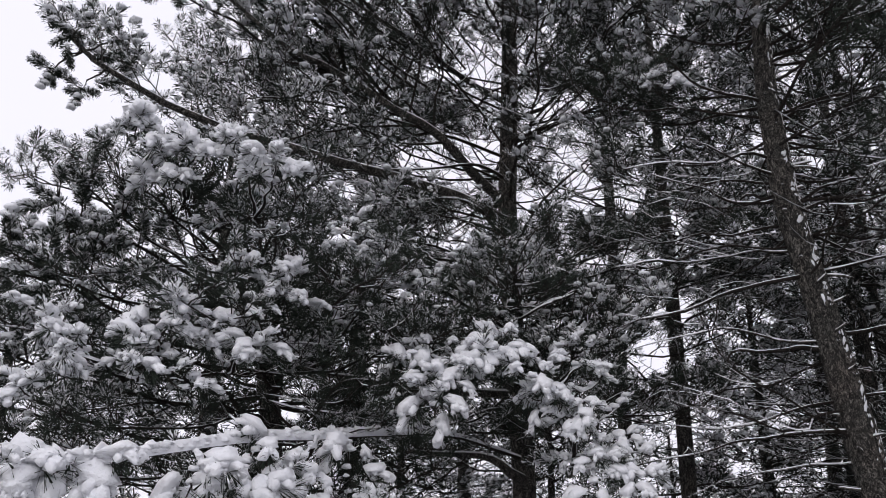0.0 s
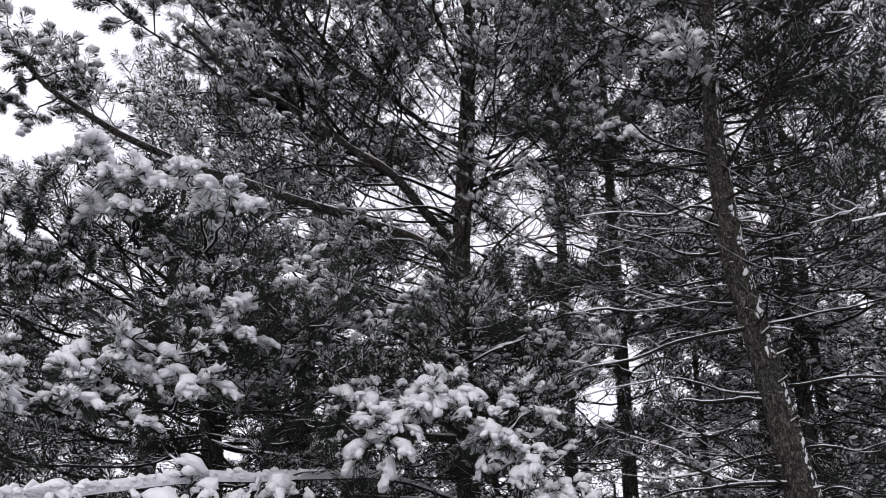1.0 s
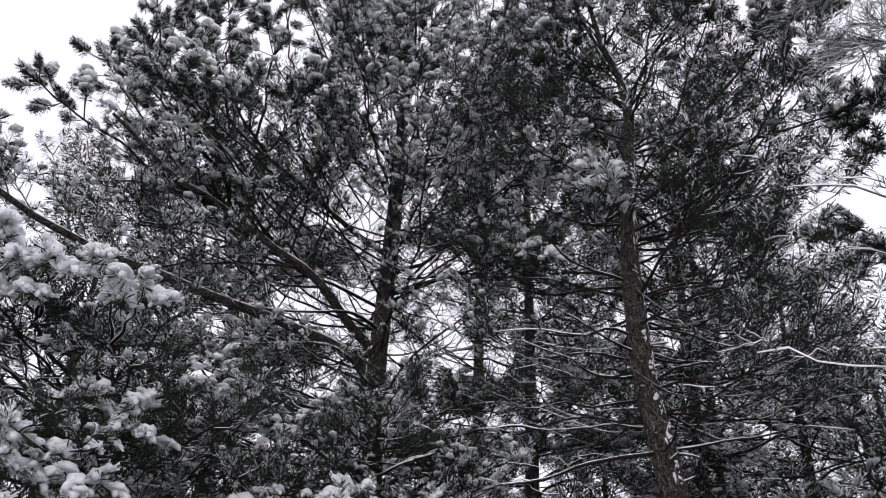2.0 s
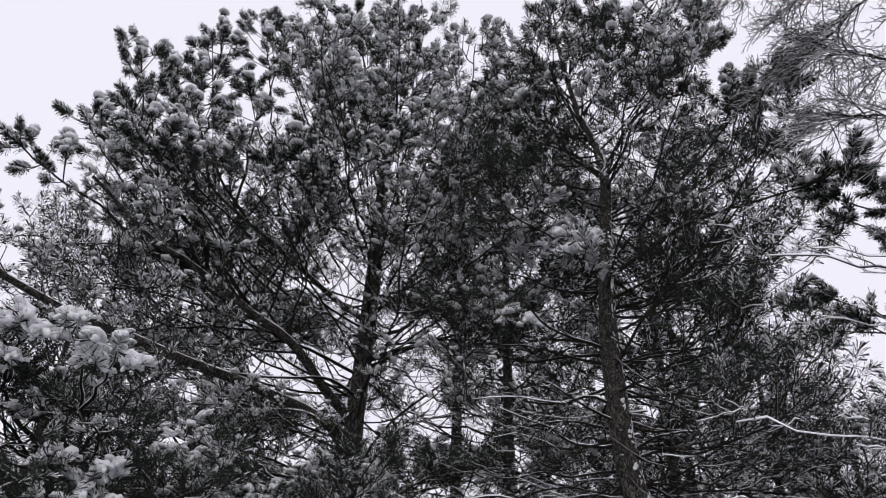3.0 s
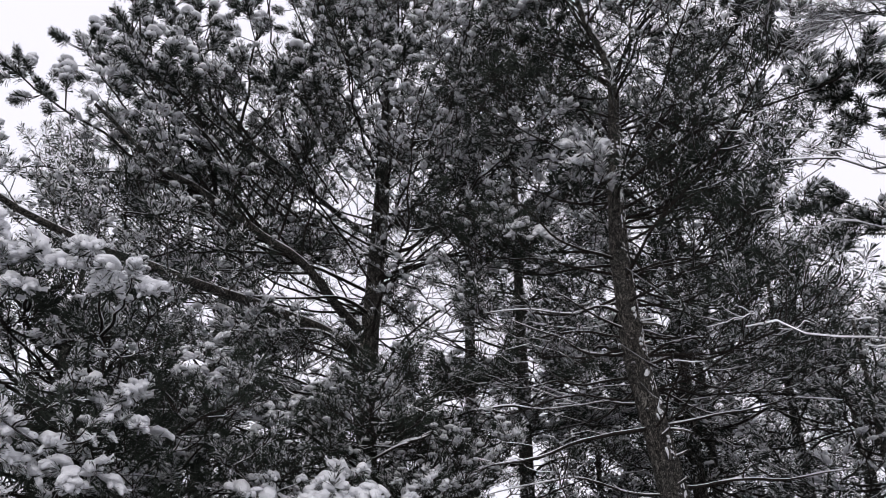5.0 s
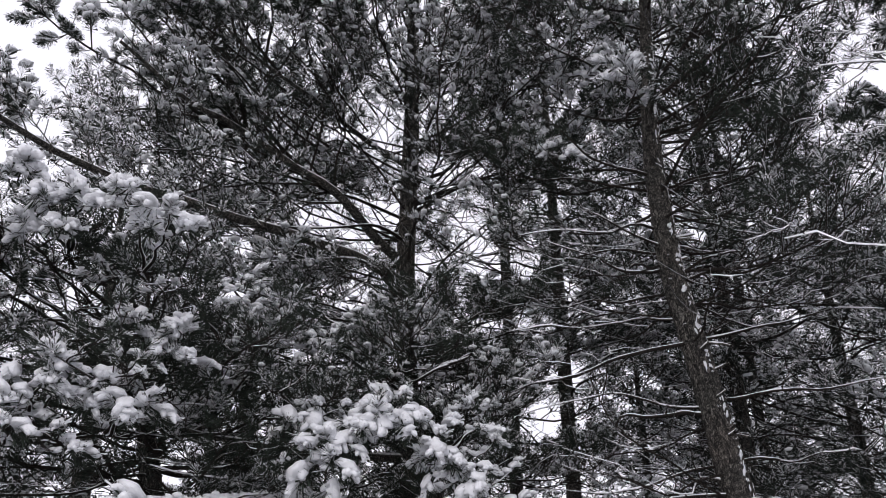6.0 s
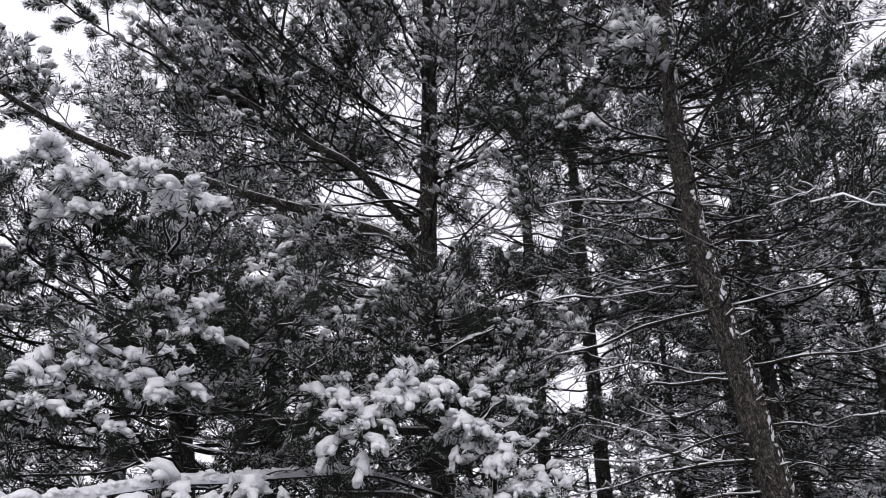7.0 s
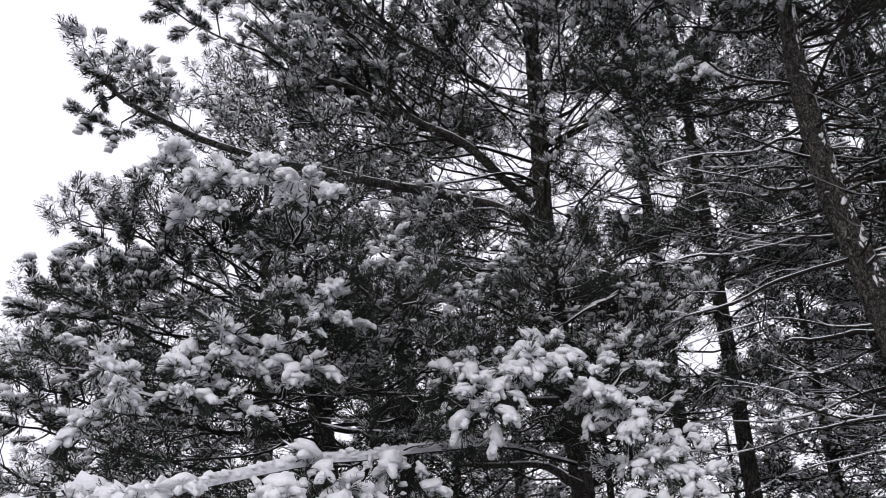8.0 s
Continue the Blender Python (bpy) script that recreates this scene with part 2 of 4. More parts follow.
CLUMPS = [paw_template(6, 0.06, 0.0135, 0.09, False) for _ in range(12)]

# lanes along sight lines from the eye, cleared of most shoots to fit the sky gaps in the camera's view: x, z and half
# width at 14 m depth, narrowing towards the eye
SIGHT_LANES = np.array([(0.41, 7.33, 0.42), (-0.47, 7.84, 0.34), (-0.15, 7.6, 0.3), (-1.65, 7.22, 0.23), (-0.06, 9.65, 0.27), (1.98, 8.95, 0.33), (2.62, 9.01, 0.33), (2.54, 7.17, 0.47),
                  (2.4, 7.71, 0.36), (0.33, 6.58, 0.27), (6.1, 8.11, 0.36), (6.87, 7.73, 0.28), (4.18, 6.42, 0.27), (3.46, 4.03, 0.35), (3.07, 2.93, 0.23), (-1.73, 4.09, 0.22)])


def off_sight_lanes(p, stay=0.05):
    """False for most of the points that lie in a lane along a sight line from the eye."""
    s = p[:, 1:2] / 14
    off = np.hypot(p[:, 0:1] - SIGHT_LANES[:, 0] * s, p[:, 2:3] - 1.6 - (SIGHT_LANES[:, 1] - 1.6) * s)
    inside = ((off < SIGHT_LANES[:, 2] * s) & (p[:, 1:2] > 5.9)).any(1)
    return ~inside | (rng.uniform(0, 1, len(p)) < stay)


def place(soup, templates, p, x, y, z, scale):
    pick = rng.integers(0, len(templates), len(p))
    for j, (v, f) in enumerate(templates):
        i = np.nonzero(pick == j)[0]
        if len(i):
            s = scale[i, None, None]
            w = v[None, :, 0:1] * x[i, None] + v[None, :, 1:2] * y[i, None] + v[None, :, 2:3] * z[i, None]
            soup.add(p[i, None] + w * s, f)


def shoots(needles, snow, p, d, scale, detail, load):
    """Needle brushes at the points p along the directions d, with the snow that lies on them. load: 0 to 1."""
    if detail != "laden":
        # drops the shoots that would cover the sky gaps in the camera's view
        keep = off_sight_lanes(p)
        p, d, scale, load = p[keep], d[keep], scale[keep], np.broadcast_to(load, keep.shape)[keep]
    d = unit(d)
    up = np.array([0, 0, 1.0])
    z = up - d[:, 2:3] * d
    steep = np.linalg.norm(z, axis=1) < 0.55
    z = unit(np.where(np.linalg.norm(z, axis=1, keepdims=True) < 0.1, np.array([1.0, 0, 0]), z))
    y = np.cross(z, d)
    place(needles, TUFTS[detail], p, d, y, z, scale)
    amount = np.clip(load * rng.uniform(0.45, 1.45, len(p)), 0, 1.3)
    i = np.nonzero(amount > 0.2)[0]
    place(snow, FROSTS[detail], p[i], d[i], y[i], z[i], scale[i] * np.clip(0.75 + 0.5 * amount[i], 0, 1.12))
    xh = unit(d * np.array([1, 1, 0.55]))
    zl = unit(up - xh[:, 2:3] * xh)
    yl = np.cross(zl, xh)
    if detail == "laden":
        i = np.nonzero(amount > 0.3)[0]
        place(snow, PAWS, p[i] + up * (0.012 * scale[i])[:, None], d[i], y[i], z[i], scale[i] * (0.62 + 0.42 * amount[i]))
        return
    level = np.nonzero((amount > (0.4 if detail in ("crest", "near") else 0.5)) & ~steep)[0]
    at = p + d * (0.08 * scale)[:, None] + up * (0.036 * scale)[:, None]
    if detail in ("near", "mid", "crest"):
        place(snow, CLUMPS, p[level] + up * (0.01 * scale[level])[:, None], d[level], y[level], z[level], (scale * (0.5 + 0.5 * amount))[level])
    else:
        place(snow, LUMPS[detail], at[level], xh[level], yl[level], zl[level], (scale * (0.26 + 0.46 * amount))[level])
    cap = np.nonzero((amount > 0.3) & steep)[0]
    turn = rng.uniform(0, 6.28, len(p))
    xc = np.stack([np.cos(turn), np.sin(turn), 0 * turn], -1)
    yc = np.stack([-np.sin(turn), np.cos(turn), 0 * turn], -1)
    zc = np.broadcast_to(up, p.shape)
    at = p + d * (0.16 * scale)[:, None]
    place(snow, CAPS[detail], at[cap], xc[cap], yc[cap], zc[cap], (scale * (0.35 + 0.62 * np.minimum(amount, 0.95)))[cap])


def spline(points, n):
    """A smooth line of n points through the given ones."""
    p = np.asarray(points, float)
    g = np.gradient(p, axis=0)
    x = np.linspace(0, len(p) - 1, n)
    i = np.minimum(x.astype(int), len(p) - 2)
    t = (x - i)[:, None]
    return (2 * t ** 3 - 3 * t ** 2 + 1) * p[i] + (t ** 3 - 2 * t ** 2 + t) * g[i] + (3 * t ** 2 - 2 * t ** 3) * p[i + 1] + (t ** 3 - t ** 2) * g[i + 1]


def bend(start, control, tip, n):
    t = np.linspace(0, 1, n)[:, None]
    return (1 - t) ** 2 * start[..., None, :] + 2 * t * (1 - t) * control[..., None, :] + t ** 2 * tip[..., None, :]


def side_branches(pts, lengths, s, angle, lift, rise):
    """Bars that leave the lines pts (k, n, 3) at the fractions s (k, m), to alternate sides: their starts and tips (k, m, 3)."""
    k, n = pts.shape[:2]
    m = s.shape[1]
    x = np.clip(s * (n - 1), 0, n - 1.001)
    i = x.astype(int)
    r = np.arange(k)[:, None]
    p = pts[r, i] + (pts[r, i + 1] - pts[r, i]) * (x - i)[..., None]
    tan = unit(pts[r, i + 1] - pts[r, i])
    up = np.array([0, 0, 1.0])
    side = unit(np.cross(tan, up) + 1e-6)
    over = np.cross(side, tan)
    flip = np.where((np.arange(m) + rng.integers(0, 2, (k, 1))) % 2, 1.0, -1.0)
    roll = rng.normal(0, rise, (k, m))
    out = side * (flip * np.cos(roll))[..., None] + over * np.sin(np.abs(roll) * 0.8 + 0.15 * roll)[..., None]
    a = np.radians(angle + rng.normal(0, 9, (k, m)))[..., None]
    d = unit(tan * np.cos(a) + out * np.sin(a) + up * lift)
    return p, d, p + d * lengths[..., None], tan


def limb(tree, origin, start, tip, bow, r0, detail="mid", load=0.5, l2=0.75, gap=0.16, n3=5, first=0.28, lift=0.12, size=1.0,
         curl=0.45, name="limb", label="", wiggle=0.07, ridge=0.009, droop=0.0, via=()):
    """One limb of a pine with its side branches, twigs, needle brushes and snow. gap: metres between side branches."""
    start, tip = np.asarray(start, float), np.asarray(tip, float)
    if name == "limb":
        load *= math.exp(rng.normal(-0.1, 0.65))
    length = np.linalg.norm(tip - start)
    n = max(14, int(length * (16 if name == "bough" else 7)))
    main = spline([start, *via, tip], n) if len(via) else bend(start, (start + tip) / 2 + np.array([0, 0, bow]), tip, n)
    if len(via):
        wiggle *= 0.4
    w = np.cumsum(rng.normal(0, wiggle * (0.3 if name == "bough" else 0.55), (n, 3)), 0) * (np.sin(np.linspace(0.05, 1, n) * np.pi) ** 0.5)[:, None]
    w += rng.normal(0, wiggle * (0.1 if name == "bough" else 0.3), (n, 3)) * np.linspace(0, 1, n)[:, None]
    w[1:-1] = (w[:-2] + 2 * w[1:-1] + w[2:]) / 4
    main = (main + w)[None]
    bark, needles, snow = Soup(), Soup(), Soup()
    fade = np.linspace(1, 0.28, n)[None]
    tubes(bark, main, r0 * fade, 7)
    if ridge:
        snow_strips(snow, main, r0 * fade, ridge, np.clip(rng.normal(0.5 + 0.5 * load, 0.35, (1, n)), 0, 1.2))
    if name == "bough":
        c = int(length * (34 if ridge > 0.04 else 12))
        i = rng.integers(int(n * (0.3 if ridge > 0.04 else min(first, 0.75))), n, c)
        spot = main[0, i] + rng.normal(0, 0.012, (c, 3)) + np.array([0, 0, 1.0]) * (r0 * fade[0, i] + ridge * 0.4)[:, None]
        flat = np.broadcast_to(np.eye(3)[:, None], (3, c, 3))
        place(snow, LUMPS["extra"], spot, *flat, rng.uniform(0.25, 0.55, c))
    k = max(3, int(length * (1 - first) / gap))
    s = (first + (1 - first) * (np.arange(k) + rng.uniform(0.1, 0.9, k)) / k)[None]
    l = l2 * (1.05 - 0.62 * s) * rng.uniform(0.55, 1.15, (1, k))
    p, d, q, tan = side_branches(main, l, s, 55, lift, 0.45)
    p, q, d, l = p[0], q[0], d[0], l[0]
    sub = bend(p, (p + q) / 2 - np.array([0, 0, 1.0]) * (0.10 * l)[:, None] + tan[0] * (-0.06 * l)[:, None] + rng.normal(0, 0.13 if n3 else 0.17, p.shape) * l[:, None], q, 5)
    sub = sub + rng.normal(0, 0.02 if n3 else 0.016, sub.shape) * np.linspace(0, 1, 5)[:, None]
    r1 = np.clip(0.0045 + 0.006 * l, 0.004, r0 * 0.55)[:, None] * np.linspace(1, 0.5, 5)
    tubes(bark, sub, r1, 3)
    snow_strips(snow, sub, r1, 0.009 if n3 else 0.006, np.clip(rng.normal(0.3 + 0.6 * load, 0.4, (k, 1)) + rng.normal(0, 0.2, (k, 5)), 0, 1.2))
    if n3:
        s3 = 0.3 + 0.7 * (np.arange(n3) + rng.uniform(0, 0.9, (k, n3))) / n3
        l3 = np.maximum(0.07, 0.34 * l[:, None] * rng.uniform(0.5, 1.2, (k, n3)))
        p3, d3, q3, _ = side_branches(sub, l3, s3, 50, 0.22, 0.6)
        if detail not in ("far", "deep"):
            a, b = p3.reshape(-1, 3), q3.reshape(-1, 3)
            there = off_sight_lanes(b, 0.3)
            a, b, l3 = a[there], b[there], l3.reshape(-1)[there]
            twig = bend(a, (a + b) / 2 - np.array([0, 0, 0.2]) * l3.reshape(-1, 1), b, 3)
            tubes(bark, twig, np.broadcast_to([0.005, 0.0045, 0.004], twig.shape[:2]), 3)
        up = np.array([0, 0, 1.0])
        ends = np.concatenate([q3.reshape(-1, 3), q, main[:, -1]])
        ways = np.concatenate([unit(d3.reshape(-1, 3) + up * curl), unit(d + up * curl), unit(main[:, -1] - main[:, -2] + up * curl * 0.3)])
        ways = unit(ways + rng.normal(0, 0.2, ways.shape) - up * droop)
        out = 0.25 + 0.95 * s[0]
        loads = load * np.concatenate([np.repeat(out, n3), out, [1.2]])
        shoots(needles, snow, ends, ways, size * rng.uniform(0.75, 1.2, len(ends)), detail, loads)
    ob = part(name, bark, TWIG if r0 < 0.03 else BARK, tree, label, origin=origin)
    if needles.n:
        part("needles", needles, NEEDLES if detail not in ("far", "deep") else NEEDLES_FAR, ob, "dark green pine needles in brushes", smooth=False, origin=origin)["kind"] = "stuff"
    if snow.n:
        part("snow", snow, SNOW, ob, "fresh white snow lying on the twigs", origin=origin)["kind"] = "stuff"
    return main[0]


def leader(tree, origin, start, tip, r0, load=0.9, size=1.0, reach=1.0, side=0.26, sag=0.25):
    """An upright shoot at the crown's edge: a brush round its top, and whorls of upturned side shoots with brushes of their own. reach: metres of foliage below the tip."""
    start, tip = np.asarray(start, float), np.asarray(tip, float)
    length = np.linalg.norm(tip - start)
    n = max(10, int(length * 8))
    main = bend(start, start + (tip - start) * np.array([0.62, 0.62, 0.5 - sag * 0.5]), tip, n)
    main = main + np.cumsum(rng.normal(0, 0.02, (n, 3)), 0) * np.sin(np.linspace(0, np.pi, n))[:, None]
    bark, needles, snow = Soup(), Soup(), Soup()
    up = np.array([0, 0, 1.0])
    rad = r0 * np.linspace(1, 0.35, n)[None]
    tubes(bark, main[None], rad, 6)
    snow_strips(snow, main[None], rad, 0.009, np.clip(rng.normal(0.6, 0.3, (1, n)), 0, 1.2))
    gone = np.concatenate([[0], np.cumsum(np.linalg.norm(np.diff(main, axis=0), axis=1))])
    spot = lambda back: np.array([np.interp(gone[-1] - back, gone, main[:, c]) for c in range(3)])
    way = unit(tip - spot(min(0.35, 0.5 * length)))
    ends, ways, sizes, loads = [], [], [], []

    def brush(p, d, count, s):
        for j in range(count):
            ends.append(p - d * 0.085 * s * (j + 0.9))
            ways.append(unit(d + rng.normal(0, 0.08, 3)))
            sizes.append(s * (1.0 if j else 0.92))
            loads.append(load * (1.15 if j == 0 else 0.8))
    brush(tip, way, 3, size)
    ref = unit(np.cross(way, [0.3, 1.0, 0.1]))
    back, turn = 0.2 * size, rng.uniform(0, 6)
    while back < min(reach, 0.85 * length):
        o, a = spot(back), unit(spot(max(back - 0.15, 0)) - spot(back + 0.1))
        x = unit(np.cross(a, ref))
        y = np.cross(a, x)
        for j in range(rng.integers(3, 6)):
            turn += 2.1 + rng.normal(0, 0.3)
            out = unit(a * rng.uniform(0.35, 0.8) + x * math.cos(turn) + y * math.sin(turn))
            ln = side * (0.7 + 0.9 * back) * rng.uniform(0.6, 1.2)
            end = o + out * ln + up * 0.22 * ln
            tw = bend(o, o + out * 0.6 * ln, end, 5)
            tubes(bark, tw[None], np.linspace(0.006, 0.004, 5)[None], 4)
            snow_strips(snow, tw[None], np.full((1, 5), 0.005), 0.009, np.clip(rng.normal(0.5, 0.4, (1, 5)), 0, 1.2))
            d = unit(out + up * 0.55)
            s = size * rng.uniform(0.72, 1.0)
            brush(end + d * 0.1 * s, d, 2, s)
        back += rng.uniform(0.19, 0.3)
    shoots(needles, snow, np.array(ends), np.array(ways), np.array(sizes), "crest", np.array(loads))
    ob = part("leader", bark, TWIG, tree, origin=origin)
    part("needles", needles, NEEDLES, ob, "dark green pine needles in brushes", smooth=False, origin=origin)["kind"] = "stuff"
    part("snow", snow, SNOW, ob, "fresh white caps of snow on the shoots", origin=origin)["kind"] = "stuff"


def bare_limb(tree, origin, start, tip, bow, r0, load=0.3, l2=1.0, gap=0.12, droop=0.5, n3=9, n4=3, ridge=0.0, via=()):
    """One leafless limb with hanging side branches, twigs and fine twigs."""
    start, tip = np.asarray(start, float), np.asarray(tip, float)
    length, n = np.linalg.norm(tip - start), 24
    main = (spline([start, *via, tip], n) if len(via) else bend(start, (start + tip) / 2 + np.array([0, 0, bow]), tip, n)) + rng.normal(0, 0.02, (n, 3)) * np.linspace(0, 1, n)[:, None]
    main = main[None]
    bark, snow = Soup(), Soup()
    fade = np.linspace(1, 0.18, n)[None]
    tubes(bark, main, r0 * fade, 7)
    if ridge:
        snow_strips(snow, main, r0 * fade, ridge, np.clip(rng.normal(0.85, 0.3, (1, n)), 0, 1.2))
    k = max(3, int(length * 0.85 / gap))
    s = (0.15 + 0.85 * (np.arange(k) + rng.uniform(0.1, 0.9, k)) / k)[None]
    l = l2 * (1.1 - 0.6 * s) * rng.uniform(0.5, 1.2, (1, k))
    p, d, q, tan = side_branches(main, l, s, 42, -droop * 0.3, 0.7)
    p, q, l = p[0], q[0], l[0]
    q = q - np.array([0, 0, 1.0]) * (droop * 0.5 * l)[:, None]
    sub = bend(p, (p + q) / 2 + np.array([0, 0, 1.0]) * (0.2 * l)[:, None] + rng.normal(0, 0.04, p.shape), q, 7) + rng.normal(0, 0.008, (k, 7, 3)) * np.linspace(0, 1, 7)[:, None]
    tubes(bark, sub, np.clip(0.003 + 0.005 * l, 0, r0 * 0.6)[:, None] * np.linspace(1, 0.45, 7), 4)
    s3 = 0.15 + 0.85 * (np.arange(n3) + rng.uniform(0, 0.9, (k, n3))) / n3
    l3 = 0.45 * l[:, None] * rng.uniform(0.4, 1.2, (k, n3))
    p3, d3, q3, _ = side_branches(sub, l3, s3, 40, -0.1 * droop, 0.8)
    p3, q3 = p3.reshape(-1, 3), q3.reshape(-1, 3)
    twig = bend(p3, (p3 + q3) / 2 + rng.normal(0, 0.014, p3.shape), q3, 4)
    tubes(bark, twig, np.broadcast_to([0.0024, 0.002, 0.0017, 0.0013], twig.shape[:2]), 3)
    s4 = 0.25 + 0.75 * (np.arange(n4) + rng.uniform(0, 0.9, (len(twig), n4))) / n4
    l4 = 0.4 * l3.reshape(-1, 1) * rng.uniform(0.4, 1.2, (len(twig), n4))
    p4, _, q4, _ = side_branches(twig, l4, s4, 45, 0.05, 0.9)
    fine = np.stack([p4.reshape(-1, 3), q4.reshape(-1, 3)], 1)
    tubes(bark, fine, np.broadcast_to([0.0017, 0.0013], fine.shape[:2]), 3)
    snow_strips(snow, twig, np.broadcast_to(0.0022, twig.shape[:2]), 0.005, np.clip(rng.normal(load, 0.4, twig.shape[:2]), 0, 1.1))
    snow_strips(snow, sub, np.broadcast_to(0.004, sub.shape[:2]), 0.010, np.clip(rng.normal(load, 0.4, sub.shape[:2]), 0, 1.1))
    ob = part("bare_limb", bark, BARE, tree, origin=origin)
    part("snow", snow, SNOW, ob, "thin ridge of snow on the twigs", origin=origin)["kind"] = "stuff"
    return ob


def trunk(tree, origin, points, radii, rings=70, sides=22, crust=0.0):
    """A bole through the points (height order), with bark ribs; crust: how much snow clings to its weather side."""
    pts, radii = np.asarray(points, float), np.asarray(radii, float)
    z = np.linspace(0, len(pts) - 1, rings)
    idx = np.arange(len(pts))
    line = np.stack([np.interp(z, idx, pts[:, c]) for c in range(3)], -1)
    for _ in range(6):
        line[1:-1] = (line[:-2] + 2 * line[1:-1] + line[2:]) / 4
    rad = np.interp(z, idx, radii)
    ang = np.arange(sides) * 2 * np.pi / sides
    v = np.zeros((rings, sides, 3))
    for i in range(rings):
        for j in range(sides):
            c, s_ = math.cos(ang[j]), math.sin(ang[j])
            rib = noise.noise(Vector((c * 5, s_ * 5, line[i, 2] * 2.2))) * 0.10 + noise.noise(Vector((c * 2, s_ * 2, line[i, 2] * 0.9 + 9))) * 0.10
            v[i, j] = line[i] + np.array([c, s_, 0]) * rad[i] * (1 + rib)
    soup = Soup()
    i, j = np.meshgrid(np.arange(rings - 1), np.arange(sides), indexing="ij")
    q = np.stack([i * sides + j, i * sides + (j + 1) % sides, (i + 1) * sides + (j + 1) % sides, (i + 1) * sides + j], -1)
    soup.add(v.reshape(1, -1, 3), q.reshape(-1, 4))
    ob = part("trunk", soup, BARK, tree, origin=origin)
    if crust:
        sn = Soup()
        cnt = int(2000 * crust)
        t = rng.uniform(0.02, 0.8, cnt) * (rings - 1)
        a = rng.normal(-0.78, 0.28, cnt) + 0.25 * np.sin(t * 0.9)
        k = t.astype(int)
        nrm = np.stack([np.cos(a), np.sin(a), 0 * a], -1)
        p = line[k] + nrm * (rad[k] * 0.99)[:, None]
        tang = np.stack([-np.sin(a), np.cos(a), 0 * a], -1)
        upv = np.broadcast_to([0, 0, 1.0], p.shape)
        tall, broad = rng.uniform(0.5, 1.8, (cnt, 1)), rng.uniform(0.5, 1.3, (cnt, 1))
        place(sn, LUMPS["near"], p, upv * tall + tang * rng.normal(0, 0.5, (cnt, 1)), tang * broad, nrm * 0.5, 0.05 + 0.27 * rng.uniform(0, 1, cnt) ** 3.5)
        part("snow", sn, SNOW, ob, "specks of snow stuck in the bark", origin=origin)["kind"] = "stuff"
    return line


def along(line, z):
    return np.array([np.interp(z, line[:, 2], line[:, c]) for c in range(3)])


def crown(tree, origin, line, profile, count, z0, z1, slope, detail, load, r0, skip=None, seed=0, shift=(0, 0), **kw):
    """Limbs whose tips fill a crown: profile gives the crown's radius by height, slope the limbs' rise in degrees by height."""
    heights, spans = zip(*profile)
    for i in range(count):
        z = z0 + (z1 - z0) * (i + rng.uniform(0, 1)) / count
        az = seed + i * 2.39996 + rng.normal(0, 0.25)
        r = np.interp(z, heights, spans) * rng.uniform(0.72, 1.08)
        el = np.interp(z, *zip(*slope)) + rng.normal(0, 5)
        h = min(max(z - r * math.tan(radians(el)), 0.35 * z), line[-1, 2] - 0.25)
        start = along(line, h)
        tip = np.array([start[0] + r * math.cos(az) + shift[0], start[1] + r * math.sin(az) + shift[1], z])
        if skip and skip(start, tip, az):
            continue
        limb(tree, origin, start, tip, -0.10 * r + rng.normal(0, 0.05), r0 * (0.45 + 0.25 * r), detail, load(z) if callable(load) else load, **kw)


def new_tree(name, base, label, group="pines of the stand"):
    ob = new(name)
    ob.location = base
    return tagged(ob, label, "tree", group)


# ---------------------------------------------------------------- ground
def ground():
    bm = bmesh.new()
    bmesh.ops.create_circle(bm, cap_ends=False, segments=64, radius=0.6)
    ring = list(bm.verts)
    centre = bm.verts.new((0, 0, 0))
    for a, b in zip(ring, ring[1:] + ring[:1]):
        bm.faces.new((centre, a, b))
    edge = ring
    for r in (1.5, 2.5, 3.5, 4.5, 5.5, 7, 9, 12, 16, 22, 32, 60, 150, 500, 2500):
        outer = []
        for v in edge:
            p = v.co.xy.normalized() * r
            z = 0.16 * noise.noise(Vector((p.x * 0.35, p.y * 0.35, 0))) + 0.05 * noise.noise(Vector((p.x * 1.4, p.y * 1.4, 5))) if r < 60 else 0
            outer.append(bm.verts.new((p.x, p.y, z - 0.06)))
        for a, b, c, d in zip(edge, edge[1:] + edge[:1], outer[1:] + outer[:1], outer):
            bm.faces.new((a, d, c, b))
        edge = outer
    bmesh.ops.recalc_face_normals(bm, faces=bm.faces)
    for f in bm.faces:
        f.smooth = True
    me = bpy.data.meshes.new("ground")
    bm.to_mesh(me)
    bm.free()
    me.materials.append(FLOOR)
    tagged(new("ground", me), "unseen uneven forest floor, patchy snow with made-up dark litter that cuts bounced light", "ground", kind="structure")


ground()


def dead_limbs(t, base, line, specs, reach=0.5):
    for h, tip, bow, r in specs:
        limb(t, base, along(line, h), tip, bow, r * 0.8, "mid", 0.6, l2=reach * 0.7, gap=0.3, n3=0, first=0.2, name="dead_limb", label="bare dead limb lined with snow", ridge=0.012, wiggle=0.045)


